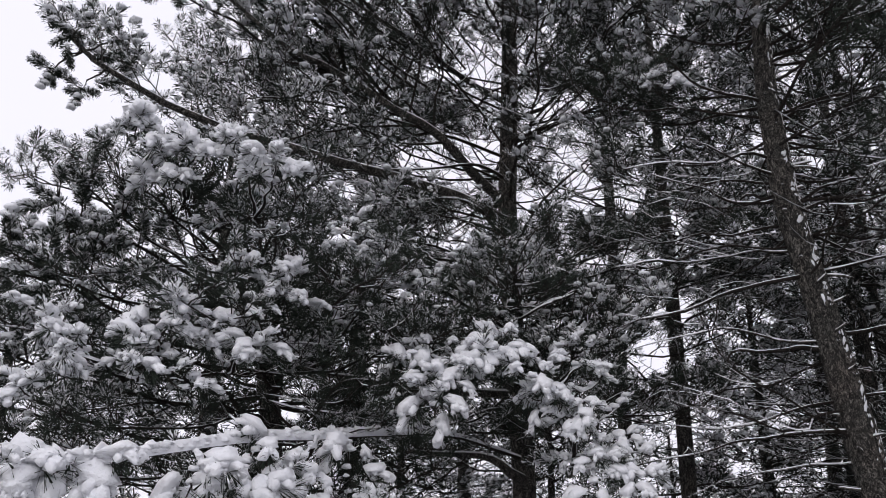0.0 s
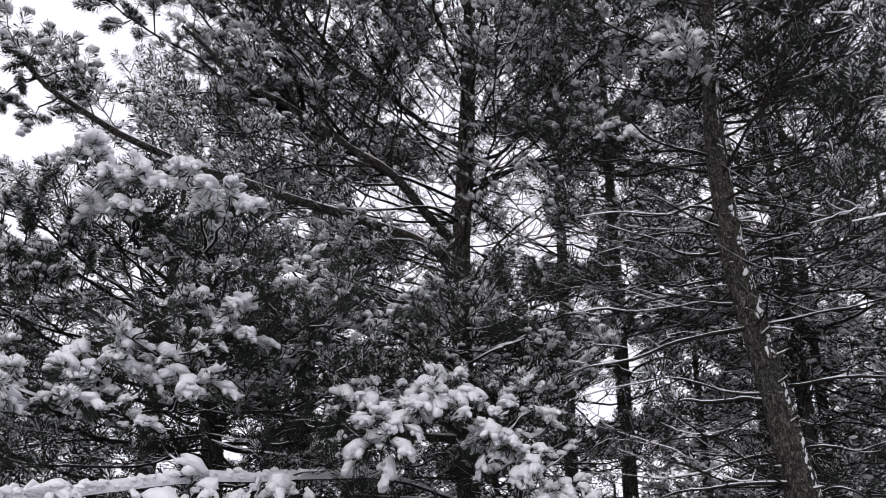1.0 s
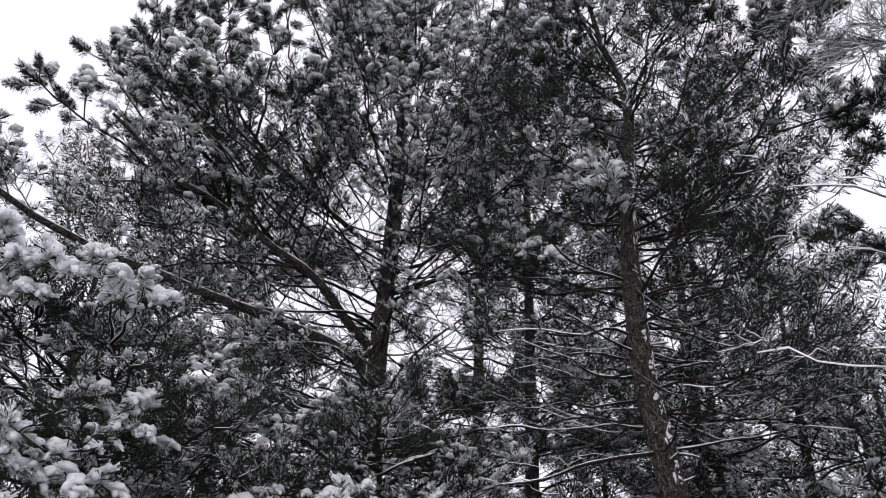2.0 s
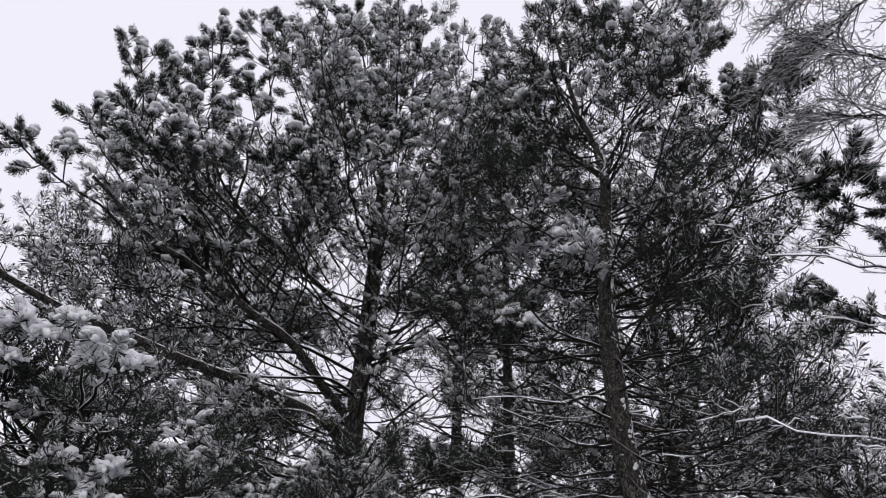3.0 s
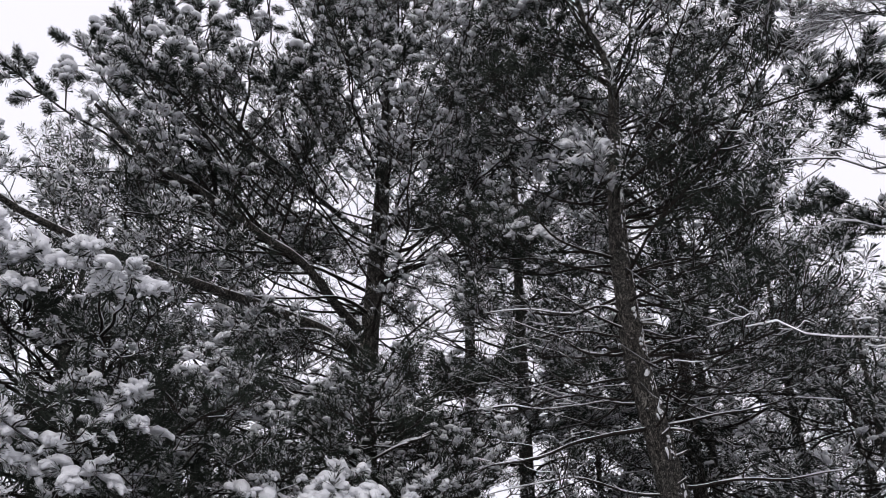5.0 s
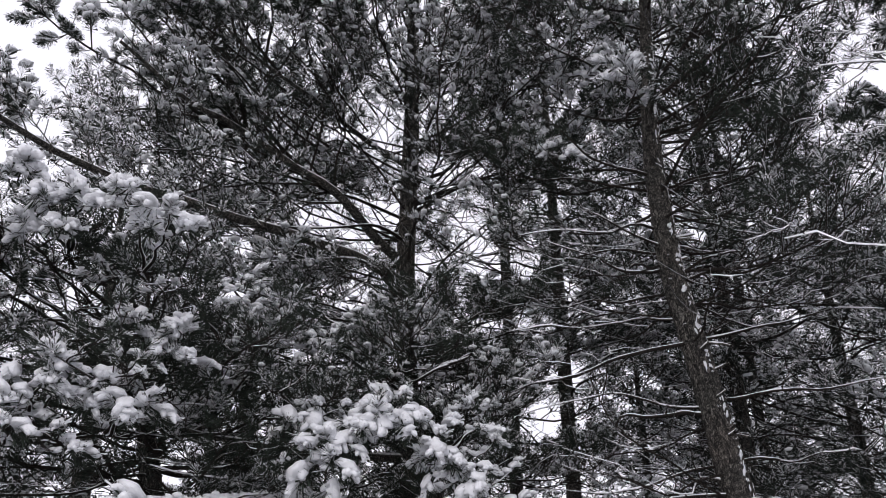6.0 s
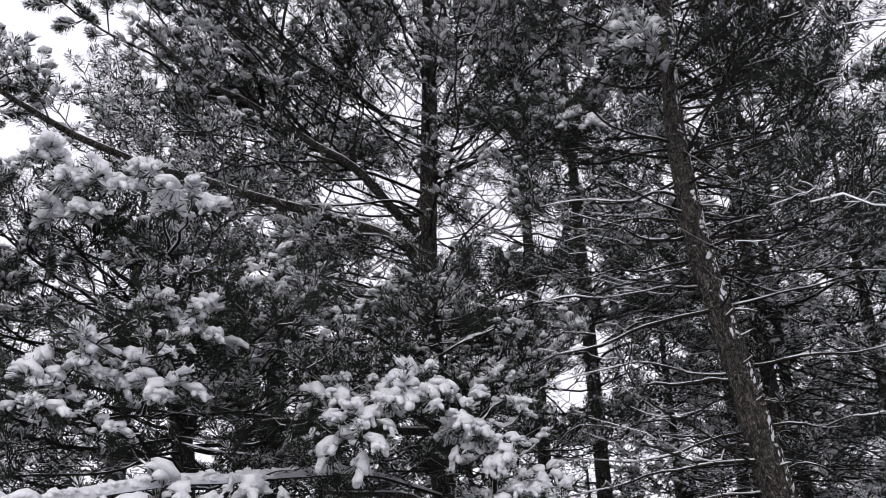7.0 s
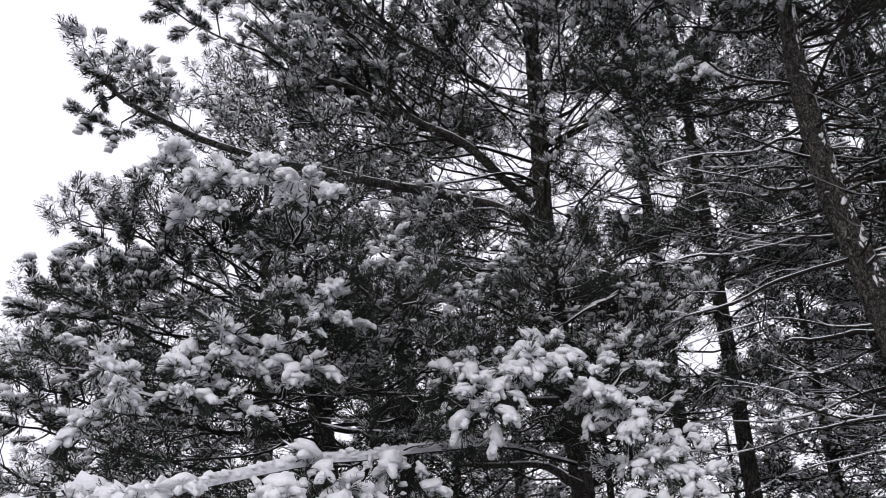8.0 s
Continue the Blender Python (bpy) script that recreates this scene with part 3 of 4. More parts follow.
def twiggy(t, base, line, count, z0, z1, reach, seed):
    """Thin dead branches inside the crown."""
    for i in range(count):
        h = rng.uniform(z0, z1)
        a = seed + i * 2.39996
        r = reach * rng.uniform(0.5, 1.0)
        s = along(line, h)
        limb(t, base, s, s + np.array([r * math.cos(a), r * math.sin(a), rng.normal(-0.1, 0.35)]), rng.normal(0, 0.3), 0.009, "mid", 0.4, l2=0.8, gap=0.11, n3=0, first=0.15,
             name="dead_limb", label="thin dead branch", ridge=0.005, wiggle=0.1)


# ---------------------------------------------------------------- the broad pine in the middle
def broad_pine():
    base = (0.74, 7.97, -0.05)
    t = new_tree("pine_tree", base, "broad dark green pine with many leaders, heavily dusted with snow")
    line = trunk(t, base, [(0.8, 7.97, -0.1), (0.76, 7.97, 2), (0.66, 7.97, 4.5), (0.74, 7.97, 6.2), (0.75, 7.97, 7.4), (0.8, 7.97, 9), (0.7, 7.97, 10.4)],
                 [0.14, 0.108, 0.1, 0.09, 0.072, 0.045, 0.015])

    def show_trunk(a, b, az):
        front = abs((az + math.pi / 2 + math.pi) % (2 * math.pi) - math.pi)
        right = abs((az + math.pi) % (2 * math.pi) - math.pi)
        return (front < 0.14 and 4.3 < b[2] < 5.6) or (right < 0.8 and 4.4 < b[2] < 6.5) or (-1.5 < b[0] < 0.75 and b[1] < 7.7 and 3.9 < b[2] < 6.2)
    crown(t, base, line, [(2, 2.4), (3.5, 2.9), (5, 3.0), (7, 3.0), (8.5, 2.4), (9.3, 1.1), (10, 0.4)], 84, 2.2, 9.2,
          [(2, 2), (5, 14), (7.5, 32), (9.5, 48), (11, 62)], "mid", lambda z: 0.33 + 0.035 * max(z - 4.5, 0), 0.012, show_trunk, n3=7, gap=0.145, size=0.78, first=0.2)
    # great limbs that leave the bole to the side, each through its bends
    great = []
    for h, via, tip, r, first in ((4.47, ((0.09, 7.5, 4.6), (-0.45, 7.09, 4.62), (-1.32, 6.57, 4.67), (-1.86, 6.33, 4.71), (-2.32, 6.07, 4.81), (-2.78, 5.87, 5.06)), (-3.1, 5.71, 5.36), 0.058, 0.3),
                                  (4.68, ((0.32, 7.69, 4.89), (0.0, 7.4, 5.17), (-0.46, 7.09, 5.35), (-0.98, 6.83, 5.57), (-1.38, 6.66, 5.7)), (-2.0, 6.3, 6.1), 0.056, 0.5),
                                  (5.85, ((0.21, 7.7, 6.0), (-0.13, 7.4, 6.11), (-0.82, 6.95, 6.36)), (-1.3, 6.7, 6.75), 0.034, 0.5),
                                  (4.95, ((0.3, 7.59, 4.93), (-0.28, 7.19, 4.72)), (-1.1, 6.7, 4.5), 0.02, 0.6),
                                  (5.2, ((-0.09, 7.5, 5.22), (-0.53, 7.18, 4.97)), (-1.1, 6.94, 4.83), 0.018, 0.6),
                                  (4.3, ((0.19, 7.5, 4.55),), (-0.65, 6.98, 4.3), 0.022, 0.6),
                                  (5.25, ((0.9, 7.75, 5.37), (1.52, 7.34, 5.46)), (2.0, 6.95, 5.5), 0.026, 0.6),
                                  (3.15, ((0.46, 7.69, 3.16), (-0.41, 6.99, 3.01), (-0.84, 6.55, 2.82)), (-1.15, 6.2, 2.6), 0.048, 0.6),
                                  (2.7, ((-0.12, 7.3, 2.64), (-0.66, 6.67, 2.65)), (-1.25, 5.99, 2.7), 0.045, 0.6),
                                  (1.9, ((0.62, 7.5, 1.98), (0.32, 7.19, 2.08)), (-0.3, 6.6, 2.07), 0.06, 0.6)):
        great.append(limb(t, base, along(line, h), tip, 0, r, "mid", 0.42, first=first, n3=6, via=via, wiggle=0.05, ridge=0.014))
    fork = great[1]
    third = great[2]
    # upright shoots along the outer end of the lowest great limb
    for tip in ((-3.16, 5.68, 5.45), (-2.95, 5.79, 5.31), (-3.1, 5.71, 5.2), (-2.99, 5.77, 5.03), (-2.74, 5.9, 5.16), (-3.14, 5.69, 4.83), (-2.89, 5.71, 4.66), (-2.7, 6.02, 5.45), (-2.64, 6.05, 5.28), (-2.67, 5.92, 4.96)):
        near = great[0][np.argmin(np.linalg.norm(great[0] - np.array(tip) + np.array([0.15, 0, 0.2]), axis=1))]
        leader(t, base, near, tip, 0.009, 0.75, 0.72, 0.34, 0.12, 0.4)
    # leaders that make the uneven top
    for x, y, z in ((-2.95, 6.5, 6.6), (-2.5, 6.93, 7.35), (-2.12, 6.83, 8.3), (-1.84, 7.25, 8.6), (-1.9, 6.9, 7.7), (-1.5, 7.1, 8.5), (-1.38, 7.23, 9.15), (-1.02, 7.73, 10.1),
                    (-0.7, 7.6, 9.75), (-0.24, 8.19, 10.7), (0.02, 7.6, 10.35), (0.2, 7.9, 10.3), (0.68, 8.37, 11.3), (0.95, 7.74, 10.7), (1.0, 7.3, 9.4), (1.31, 7.08, 9.3), (-0.6, 7.0, 8.6), (0.2, 7.0, 8.8), (-1.4, 6.6, 7.5),
                    (-2.0, 6.4, 6.8), (0.75, 6.9, 8.7)):
        h = max(4.6, min(9.8, z - 0.35 * math.hypot(x - 0.75, y - 7.97) - rng.uniform(0.5, 1.6)))
        start = along(line, h) if x > -0.7 else (lambda l: l[int(len(l) * rng.uniform(0.4, 0.9))])(third if x > -1.5 else fork)
        leader(t, base, start, (x, y, z), 0.017, 1.0, 1.05, 1.2 if x > -2 else 0.8, 0.24)
    # shorter loaded shoots on the face of the crown
    for tip in ((0.53, 6.48, 7.6), (-1.75, 5.9, 6.45), (-1.45, 6.1, 6.5), (-1.9, 6.0, 6.9), (-0.5, 6.3, 6.75), (-0.3, 6.3, 6.95), (0.45, 6.4, 7.15), (0.75, 6.2, 7.25), (-0.1, 6.6, 7.9), (-0.9, 6.4, 7.7), (0.1, 6.7, 8.3)):
        leader(t, base, along(line, tip[2] - 1.1) * 0.6 + np.array(tip) * 0.4 - np.array([0, 0, 0.2]), tip, 0.012, 1.1, 1.1, 0.5, 0.2, 0.5)
    # inner branches of the same side
    for tip in ((-2.2, 7.3, 6.9), (-2.4, 7.0, 6.0), (-2.0, 7.8, 7.6), (-1.9, 6.7, 5.5), (0.05, 7.2, 8.0), (0.25, 7.3, 7.6), (0.0, 7.2, 7.1), (0.35, 7.4, 8.2), (0.25, 7.3, 6.9), (-2.3, 6.69, 5.69), (-2.25, 6.69, 5.2), (-2.2, 6.72, 6.05), (-2.1, 6.55, 4.74), (-2.0, 6.8, 5.1), (-2.7, 6.7, 5.5), (-1.7, 6.6, 5.9), (-1.3, 6.5, 6.3), (-1.75, 6.9, 6.5), (-1.6, 6.4, 5.4), (-1.0, 6.7, 6.9)):
        limb(t, base, fork[int(len(fork) * rng.uniform(0.3, 0.7))], tip, -0.15, 0.013, "mid", 0.4, first=0.3, n3=5, gap=0.14, size=0.85)
    # loaded branches that reach across to the neighbour
    for h, mid, tips in ((6.5, (1.3, 6.4, 6.9), ((1.95, 5.2, 7.2), (1.7, 5.35, 7.0), (1.5, 5.5, 6.9), (1.25, 5.65, 6.95), (1.0, 5.9, 6.8))), (5.6, (1.5, 6.3, 5.8), ((1.95, 5.2, 5.75), (2.1, 5.1, 5.2), (1.75, 5.5, 4.7)))):
        arm = limb(t, base, along(line, h), mid, 0.05, 0.026, "mid", 0.4, l2=0.5, n3=4, first=0.5)
        for tip in tips:
            limb(t, base, arm[int(len(arm) * rng.uniform(0.6, 0.95))], tip, 0.08, 0.014, "laden", 0.75, l2=0.3, gap=0.12, n3=1, first=0.5, ridge=0.016, name="bough", curl=0.15, droop=0.15, size=0.85)
    # branches in front of the lower bole
    for tip in ((0.3, 6.2, 3.5), (0.75, 6.1, 3.3), (1.2, 6.4, 3.7), (0.5, 6.3, 3.0), (0.9, 6.2, 2.8), (1.5, 6.7, 3.2), (0.1, 6.5, 3.9), (0.62, 6.6, 3.8)):
        limb(t, base, along(line, tip[2] - 0.2), tip, 0.05, 0.016, "mid", 0.35, first=0.3, n3=6, gap=0.12, size=0.82, l2=0.7)
    # low boughs reaching forward under heavy snow, on three arms
    arms = [limb(t, base, along(line, h), tip, 0.1, 0.03, "mid", 0.4, l2=0.5, gap=0.2, n3=3, first=0.5, name="limb") for h, tip in ((2.75, (0.25, 5.95, 2.6)), (2.6, (0.75, 6.0, 2.4)), (2.1, (0.9, 5.9, 1.95)))]
    for tip, load, size in (((-0.31, 5.39, 2.37), 0.9, 0.85), ((-0.05, 5.1, 2.16), 1.1, 0.95), ((0.31, 5.19, 2.5), 1.1, 0.95), ((0.08, 5.2, 2.43), 0.95, 0.85), ((0.6, 5.15, 2.4), 1.0, 0.9), ((0.62, 5.3, 2.2), 0.95, 0.85), ((0.8, 5.2, 2.13), 1.1, 0.9),
                            ((1.12, 5.4, 1.98), 0.8, 0.8), ((0.94, 5.11, 1.72), 0.9, 0.85), ((1.15, 5.0, 1.62), 1.0, 0.9), ((1.06, 5.5, 2.5), 0.55, 0.8), ((0.85, 5.9, 2.78), 0.55, 0.75), ((1.05, 5.7, 2.72), 0.6, 0.75), ((0.5, 5.9, 2.75), 0.5, 0.7), ((1.2, 5.6, 2.3), 0.45, 0.75)):
        root = min((a[i] for a in arms for i in (len(a) * 6 // 10, len(a) * 8 // 10, -1)), key=lambda q: np.linalg.norm(q - np.array(tip)))
        limb(t, base, root, tip, 0.1, 0.016, "laden", load, l2=0.26, gap=0.1, n3=1, first=0.3, ridge=0.03, name="bough", curl=0.0, droop=0.4, size=size)
    # the long bough sleeved in snow, with the clumps that hang from it
    limb(t, base, along(line, 2.1), (-1.8, 3.42, 1.72), 0, 0.024, "laden", 1.1, l2=0.2, gap=0.1, n3=2, first=0.9, ridge=0.042, name="bough", lift=-0.5, curl=0.0, droop=0.3, wiggle=0.03,
         via=((0.07, 6.8, 2.21), (-0.49, 5.88, 2.14), (-1.17, 4.76, 1.97), (-1.6, 3.88, 1.81)))
    for x, y, z, tx, ty, tz in ((-0.75, 5.4, 2.08, -0.86, 4.8, 1.74), (-1.0, 4.98, 2.02, -1.05, 4.5, 1.72), (-1.2, 4.65, 1.96, -1.2, 4.3, 1.6), (-1.05, 4.9, 2.0, -1.1, 4.35, 1.56), (-0.8, 5.3, 2.06, -0.8, 4.75, 1.62),
                                 (-0.6, 5.6, 2.1, -0.52, 5.15, 1.72), (-1.6, 3.9, 1.82, -1.6, 3.5, 1.68), (-1.65, 3.8, 1.8, -1.9, 3.4, 1.72), (-1.5, 4, 1.84, -1.47, 3.62, 1.68), (-1.3, 4.4, 1.9, -1.27, 4.1, 1.58)):
        limb(t, base, (x, y, z), (tx, ty, tz), 0.1, 0.013, "laden", 1.1, l2=0.16, gap=0.1, n3=1, first=0.5, ridge=0.03, name="bough", lift=-0.3, curl=0.0, droop=0.4, size=1.05)
    # sprays with caps of snow on the shaded side
    for tip in ((-0.88, 5.93, 3.58), (-0.63, 6.07, 3.53), (-0.57, 6.17, 3.38), (-0.29, 6.39, 3.27), (0.37, 6.89, 3.43), (-0.75, 6.0, 3.5), (-0.2, 6.4, 3.45), (0.15, 6.6, 3.5), (-0.4, 6.3, 3.6)):
        limb(t, base, along(line, tip[2] - 0.1), tip, 0.12, 0.016, "laden", 0.5, l2=0.3, gap=0.13, n3=2, first=0.74, ridge=0.016, name="bough", curl=0.0, droop=0.3, size=0.75)
    # crooked snow-lined twigs
    for start, via, tip, r in (((0.65, 7.57, 3.39), ((0.82, 6.15, 3.16), (1.02, 6.01, 3.2), (1.03, 5.96, 3.27), (0.97, 5.92, 3.34)), (0.8, 5.94, 3.41), 0.011), ((0.6, 6.5, 3.1), ((0.75, 6.1, 3.12), (0.9, 6.05, 3.14)), (1.05, 6.0, 3.24), 0.012),
                               ((1.0, 6.3, 2.7), ((1.0, 6.1, 2.9),), (1.03, 5.97, 3.26), 0.011), ((-0.91, 5.52, 2.08), ((-1.12, 5.59, 2.24),), (-1.26, 5.67, 2.4), 0.012), ((-0.16, 5.8, 2.36), ((-0.35, 5.99, 2.55),), (-0.4, 6.09, 2.68), 0.011)):
        limb(t, base, start, tip, 0, r, "mid", 0.8, l2=0.12, gap=0.2, n3=0, first=0.2, name="dead_limb", label="crooked twig lined with snow", ridge=0.02, wiggle=0.03, via=via)
    dead_limbs(t, base, line, ((3.4, (1.1, 6.5, 3.4), 0.25, 0.014), (3.0, (0.8, 6.35, 3.15), 0.3, 0.012), (2.6, (-1.12, 5.18, 2.29), -0.1, 0.016)), 0.35)
    twiggy(t, base, line, 20, 2.2, 6.5, 2.6, 0.4)


# ---------------------------------------------------------------- the leaning pine with the bare lower bole
def leaning_pine():
    base = (2.95, 5.3, -0.05)
    t = new_tree("pine_tree", base, "slender leaning pine with scaly bark and bare snowy lower limbs")
    line = trunk(t, base, [(3.0, 5.3, -0.1), (2.74, 5.35, 1.7), (2.58, 5.41, 2.9), (2.47, 5.46, 3.7), (2.43, 5.48, 4.6), (2.46, 5.48, 5.3), (2.54, 5.46, 6.2), (2.51, 5.5, 6.65), (2.37, 5.57, 7.15), (2.26, 5.61, 7.9), (2.13, 5.66, 8.85)],
                 [0.14, 0.112, 0.097, 0.088, 0.075, 0.062, 0.046, 0.036, 0.027, 0.018, 0.008], rings=220, sides=44, crust=0.9)

    def show_trunk(a, b, az):
        front = abs((az + math.pi / 2 + 0.45 + math.pi) % (2 * math.pi) - math.pi)
        left = b[0] < 2.4 and b[1] < 5.9
        return (front < (0.5 if b[2] < 5.8 else 0.3) and b[2] < 7.4) or (left and b[2] < 5.6)
    crown(t, base, line, [(4.2, 1.7), (5.5, 1.9), (6.6, 1.7), (7.4, 1.2), (8.0, 0.7), (8.9, 0.5)], 74, 3.7, 7.9,
          [(4, 8), (6, 22), (7.5, 38), (9, 60)], "mid", 0.32, 0.014, show_trunk, n3=6, gap=0.13, size=0.92)
    for x, y, z in ((1.63, 6.29, 8.1), (1.9, 5.99, 8.45), (2.18, 5.56, 8.8), (2.6, 5.45, 8.5), (2.75, 5.4, 8.55), (2.85, 5.2, 8.1), (3.0, 5.0, 7.4), (2.0, 5.8, 7.9), (1.75, 5.7, 7.4)):
        h = min(8.3, z - 0.45 * math.hypot(x - 2.45, y - 5.5) - 0.8)
        leader(t, base, along(line, h), (x, y, z), 0.014, 0.75, 1.0, 0.85, 0.22)
    limb(t, base, along(line, 5.2), (2.17, 4.95, 4.95), 0.1, 0.018, "near", 0.8, first=0.7, l2=0.4, gap=0.12, n3=3, size=1.1)
    # rising limbs on the open side, with brushes towards their ends
    for h, via, tip, r, ends in ((6.35, ((2.73, 5.23, 6.76), (2.93, 5.0, 6.97), (3.15, 4.75, 7.54)), (3.3, 4.64, 7.85), 0.022, ((3.33, 4.67, 7.95), (3.3, 4.55, 7.25), (3.42, 4.6, 7.55), (3.02, 4.62, 6.8))),
                                 (5.35, ((2.71, 5.24, 5.66), (2.94, 4.89, 5.95), (3.19, 4.6, 6.23)), (3.4, 4.31, 6.45), 0.017, ((3.2, 4.37, 6.45), (3.55, 3.95, 6.5), (3.52, 3.86, 6.2), (3.3, 4.42, 6.78), (3.38, 4.12, 6.3), (3.32, 4.17, 5.85))),
                                 (5.2, ((2.84, 4.83, 5.36), (3.09, 4.31, 5.29)), (3.25, 3.8, 5.08), 0.02, ((3.25, 3.85, 5.12), (3.3, 3.65, 5.2), (3.47, 3.49, 5.03))),
                                 (6.3, ((2.15, 5.49, 6.54),), (1.74, 5.43, 6.59), 0.018, ((1.7, 5.35, 6.7), (1.85, 5.3, 6.6)))):
        arm = limb(t, base, along(line, h), tip, 0, r, "mid", 0.4, l2=0.4, gap=0.2, n3=4, first=0.4 if h > 5.3 else 0.8, via=via, wiggle=0.05)
        for end in ends:
            near = arm[np.argmin(np.linalg.norm(arm - np.array(end) + np.array([0, 0, 0.3]), axis=1))]
            leader(t, base, near, end, 0.01, 0.5, 0.88, 0.4, 0.14, 0.2)
    # broken stubs with a cap of snow
    for i in range(22):
        h, a = rng.uniform(1.6, 4.6), rng.normal(-0.5, 0.7) if i % 3 else rng.normal(-2.6, 0.4)
        s = along(line, h) + np.array([math.cos(a), math.sin(a), 0]) * 0.06
        ln = rng.uniform(0.06, 0.2)
        pts = bend(s, s + np.array([math.cos(a), math.sin(a), 0.1]) * ln * 0.5, s + np.array([math.cos(a), math.sin(a), rng.normal(0.15, 0.3)]) * ln, 6)[None]
        rad = np.linspace(0.013, 0.008, 6)[None] * rng.uniform(0.7, 1.2)
        wood, cap = Soup(), Soup()
        tubes(wood, pts, rad, 7)
        snow_strips(cap, pts, rad, 0.014, np.clip(rng.normal(0.8, 0.3, (1, 6)), 0, 1.2))
        stub = part("branch_stub", wood, BARK, t, origin=base)
        part("snow", cap, SNOW, stub, "small cap of snow", origin=base)
    twiggy(t, base, line, 12, 1.9, 4.8, 1.4, 2.2)
    # dead, snow-lined lower limbs
    dead_limbs(t, base, line, ((4.5, (1.55, 5.59, 5.16), -0.1, 0.018), (4.05, (1.3, 5.5, 4.0), 0.1, 0.016), (3.8, (1.5, 5.5, 3.95), -0.08, 0.018), (3.95, (1.76, 5.53, 4.25), -0.06, 0.014),
                               (3.17, (1.1, 5.35, 2.75), 0.14, 0.022), (2.72, (1.3, 5.84, 2.72), 0.05, 0.014), (2.65, (1.85, 5.27, 2.5), 0.03, 0.026), (2.1, (1.2, 5.4, 1.88), 0.08, 0.017),
                               (2.3, (1.4, 5.6, 2.2), 0.05, 0.013), (3.4, (1.2, 5.7, 3.3), 0.05, 0.012), (1.9, (1.5, 5.2, 1.7), 0.05, 0.013),
                               (4.2, (3.5, 5.6, 4.2), 0.05, 0.014), (3.7, (3.6, 5.35, 4.0), 0.05, 0.016), (3.2, (3.9, 5.2, 3.4), 0.0, 0.014), (2.75, (3.8, 5.0, 2.85), -0.04, 0.018),
                               (2.3, (3.6, 5.2, 2.35), 0.06, 0.013), (3.5, (3.4, 5.8, 3.4), 0.06, 0.012), (2.0, (3.5, 5.5, 2.0), 0.05, 0.012)))


# ---------------------------------------------------------------- the low, snow-laden pine in front
def young_pine():
    base = (-1.5, 6.4, -0.05)
    t = new_tree("pine_tree", base, "low bushy pine bent under thick fresh snow")
    line = trunk(t, base, [(-1.5, 6.4, -0.1), (-1.3, 6.38, 2.2), (-1.42, 6.35, 2.8), (-1.7, 6.2, 3.5), (-1.8, 6.1, 4.0)], [0.11, 0.08, 0.065, 0.04, 0.015])
    crown(t, base, line, [(1.2, 1.7), (2.2, 1.9), (3.2, 1.9), (3.9, 1.3), (4.2, 0.7)], 58, 1.3, 4.0,
          [(1, 0), (3, 8), (4.5, 25)], "near", 0.22, 0.016, l2=0.6, shift=(-0.35, -0.1), n3=5, gap=0.145, size=0.8, curl=0.3)
    for tip in ((-2.95, 5.0, 3.3), (-2.75, 5.1, 3.7), (-3.16, 5.1, 3.2), (-2.42, 4.91, 3.75), (-2.5, 5.0, 3.45), (-3.3, 5.2, 2.8), (-3.1, 4.9, 2.4), (-2.65, 4.9, 3.2)):
        leader(t, base, along(line, tip[2] - 0.5), tip, 0.016, 0.8, 0.85, 0.8, 0.2)
    # boughs with cushions of snow, on five arms
    arms = [limb(t, base, along(line, h), tip, 0.08, 0.022, "near", 0.3, l2=0.5, gap=0.16, n3=4, first=0.4) for h, tip in ((3.3, (-1.3, 5.2, 3.5)), (3.4, (-1.75, 5.2, 3.65)), (2.8, (-1.15, 5.5, 2.95)), (2.4, (-1.4, 5.3, 2.5)), (2.2, (-1.9, 4.95, 2.4)))]
    for tip, load, size in (((-1.02, 4.58, 3.66), 1.2, 1.1), ((-1.4, 4.57, 3.7), 1.2, 1.05), ((-1.6, 4.6, 3.76), 1.2, 1.05), ((-2.02, 4.74, 3.92), 0.85, 1.15), ((-1.85, 4.7, 3.6), 0.95, 0.95),
                            ((-1.49, 5.29, 3.49), 0.55, 0.7), ((-1.2, 5.37, 3.49), 0.55, 0.7), ((-1.25, 5.05, 3.09), 0.8, 0.85), ((-1.0, 5.1, 3.03), 0.8, 0.9), ((-0.92, 5.11, 2.9), 0.95, 0.95), ((-1.18, 4.96, 2.79), 0.7, 0.7),
                            ((-1.52, 4.66, 2.72), 0.6, 1.1), ((-1.72, 4.5, 2.5), 1.0, 0.9), ((-1.42, 4.78, 2.56), 1.0, 0.9), ((-1.12, 4.76, 2.45), 1.1, 1.0), ((-1.42, 4.78, 2.29), 0.6, 0.85), ((-1.73, 4.48, 2.36), 0.6, 0.85),
                            ((-2.08, 4.32, 2.53), 0.6, 0.9), ((-2.02, 4.35, 2.38), 0.6, 0.9), ((-2.23, 4.25, 2.16), 0.7, 0.9), ((-2.4, 4.5, 2.75), 0.5, 0.8)):
        root = min((a[i] for a in arms for i in (len(a) * 6 // 10, len(a) * 8 // 10, -1)), key=lambda q: np.linalg.norm(q - np.array(tip)))
        limb(t, base, root, tip, 0.08, 0.012, "laden", load, l2=0.22, n3=1, first=0.35, ridge=0.03 if load > 0.9 else 0.016, gap=0.13, name="bough", curl=0.1, droop=0.25, size=size)
    twiggy(t, base, line, 16, 1.3, 3.8, 1.7, 1.4)


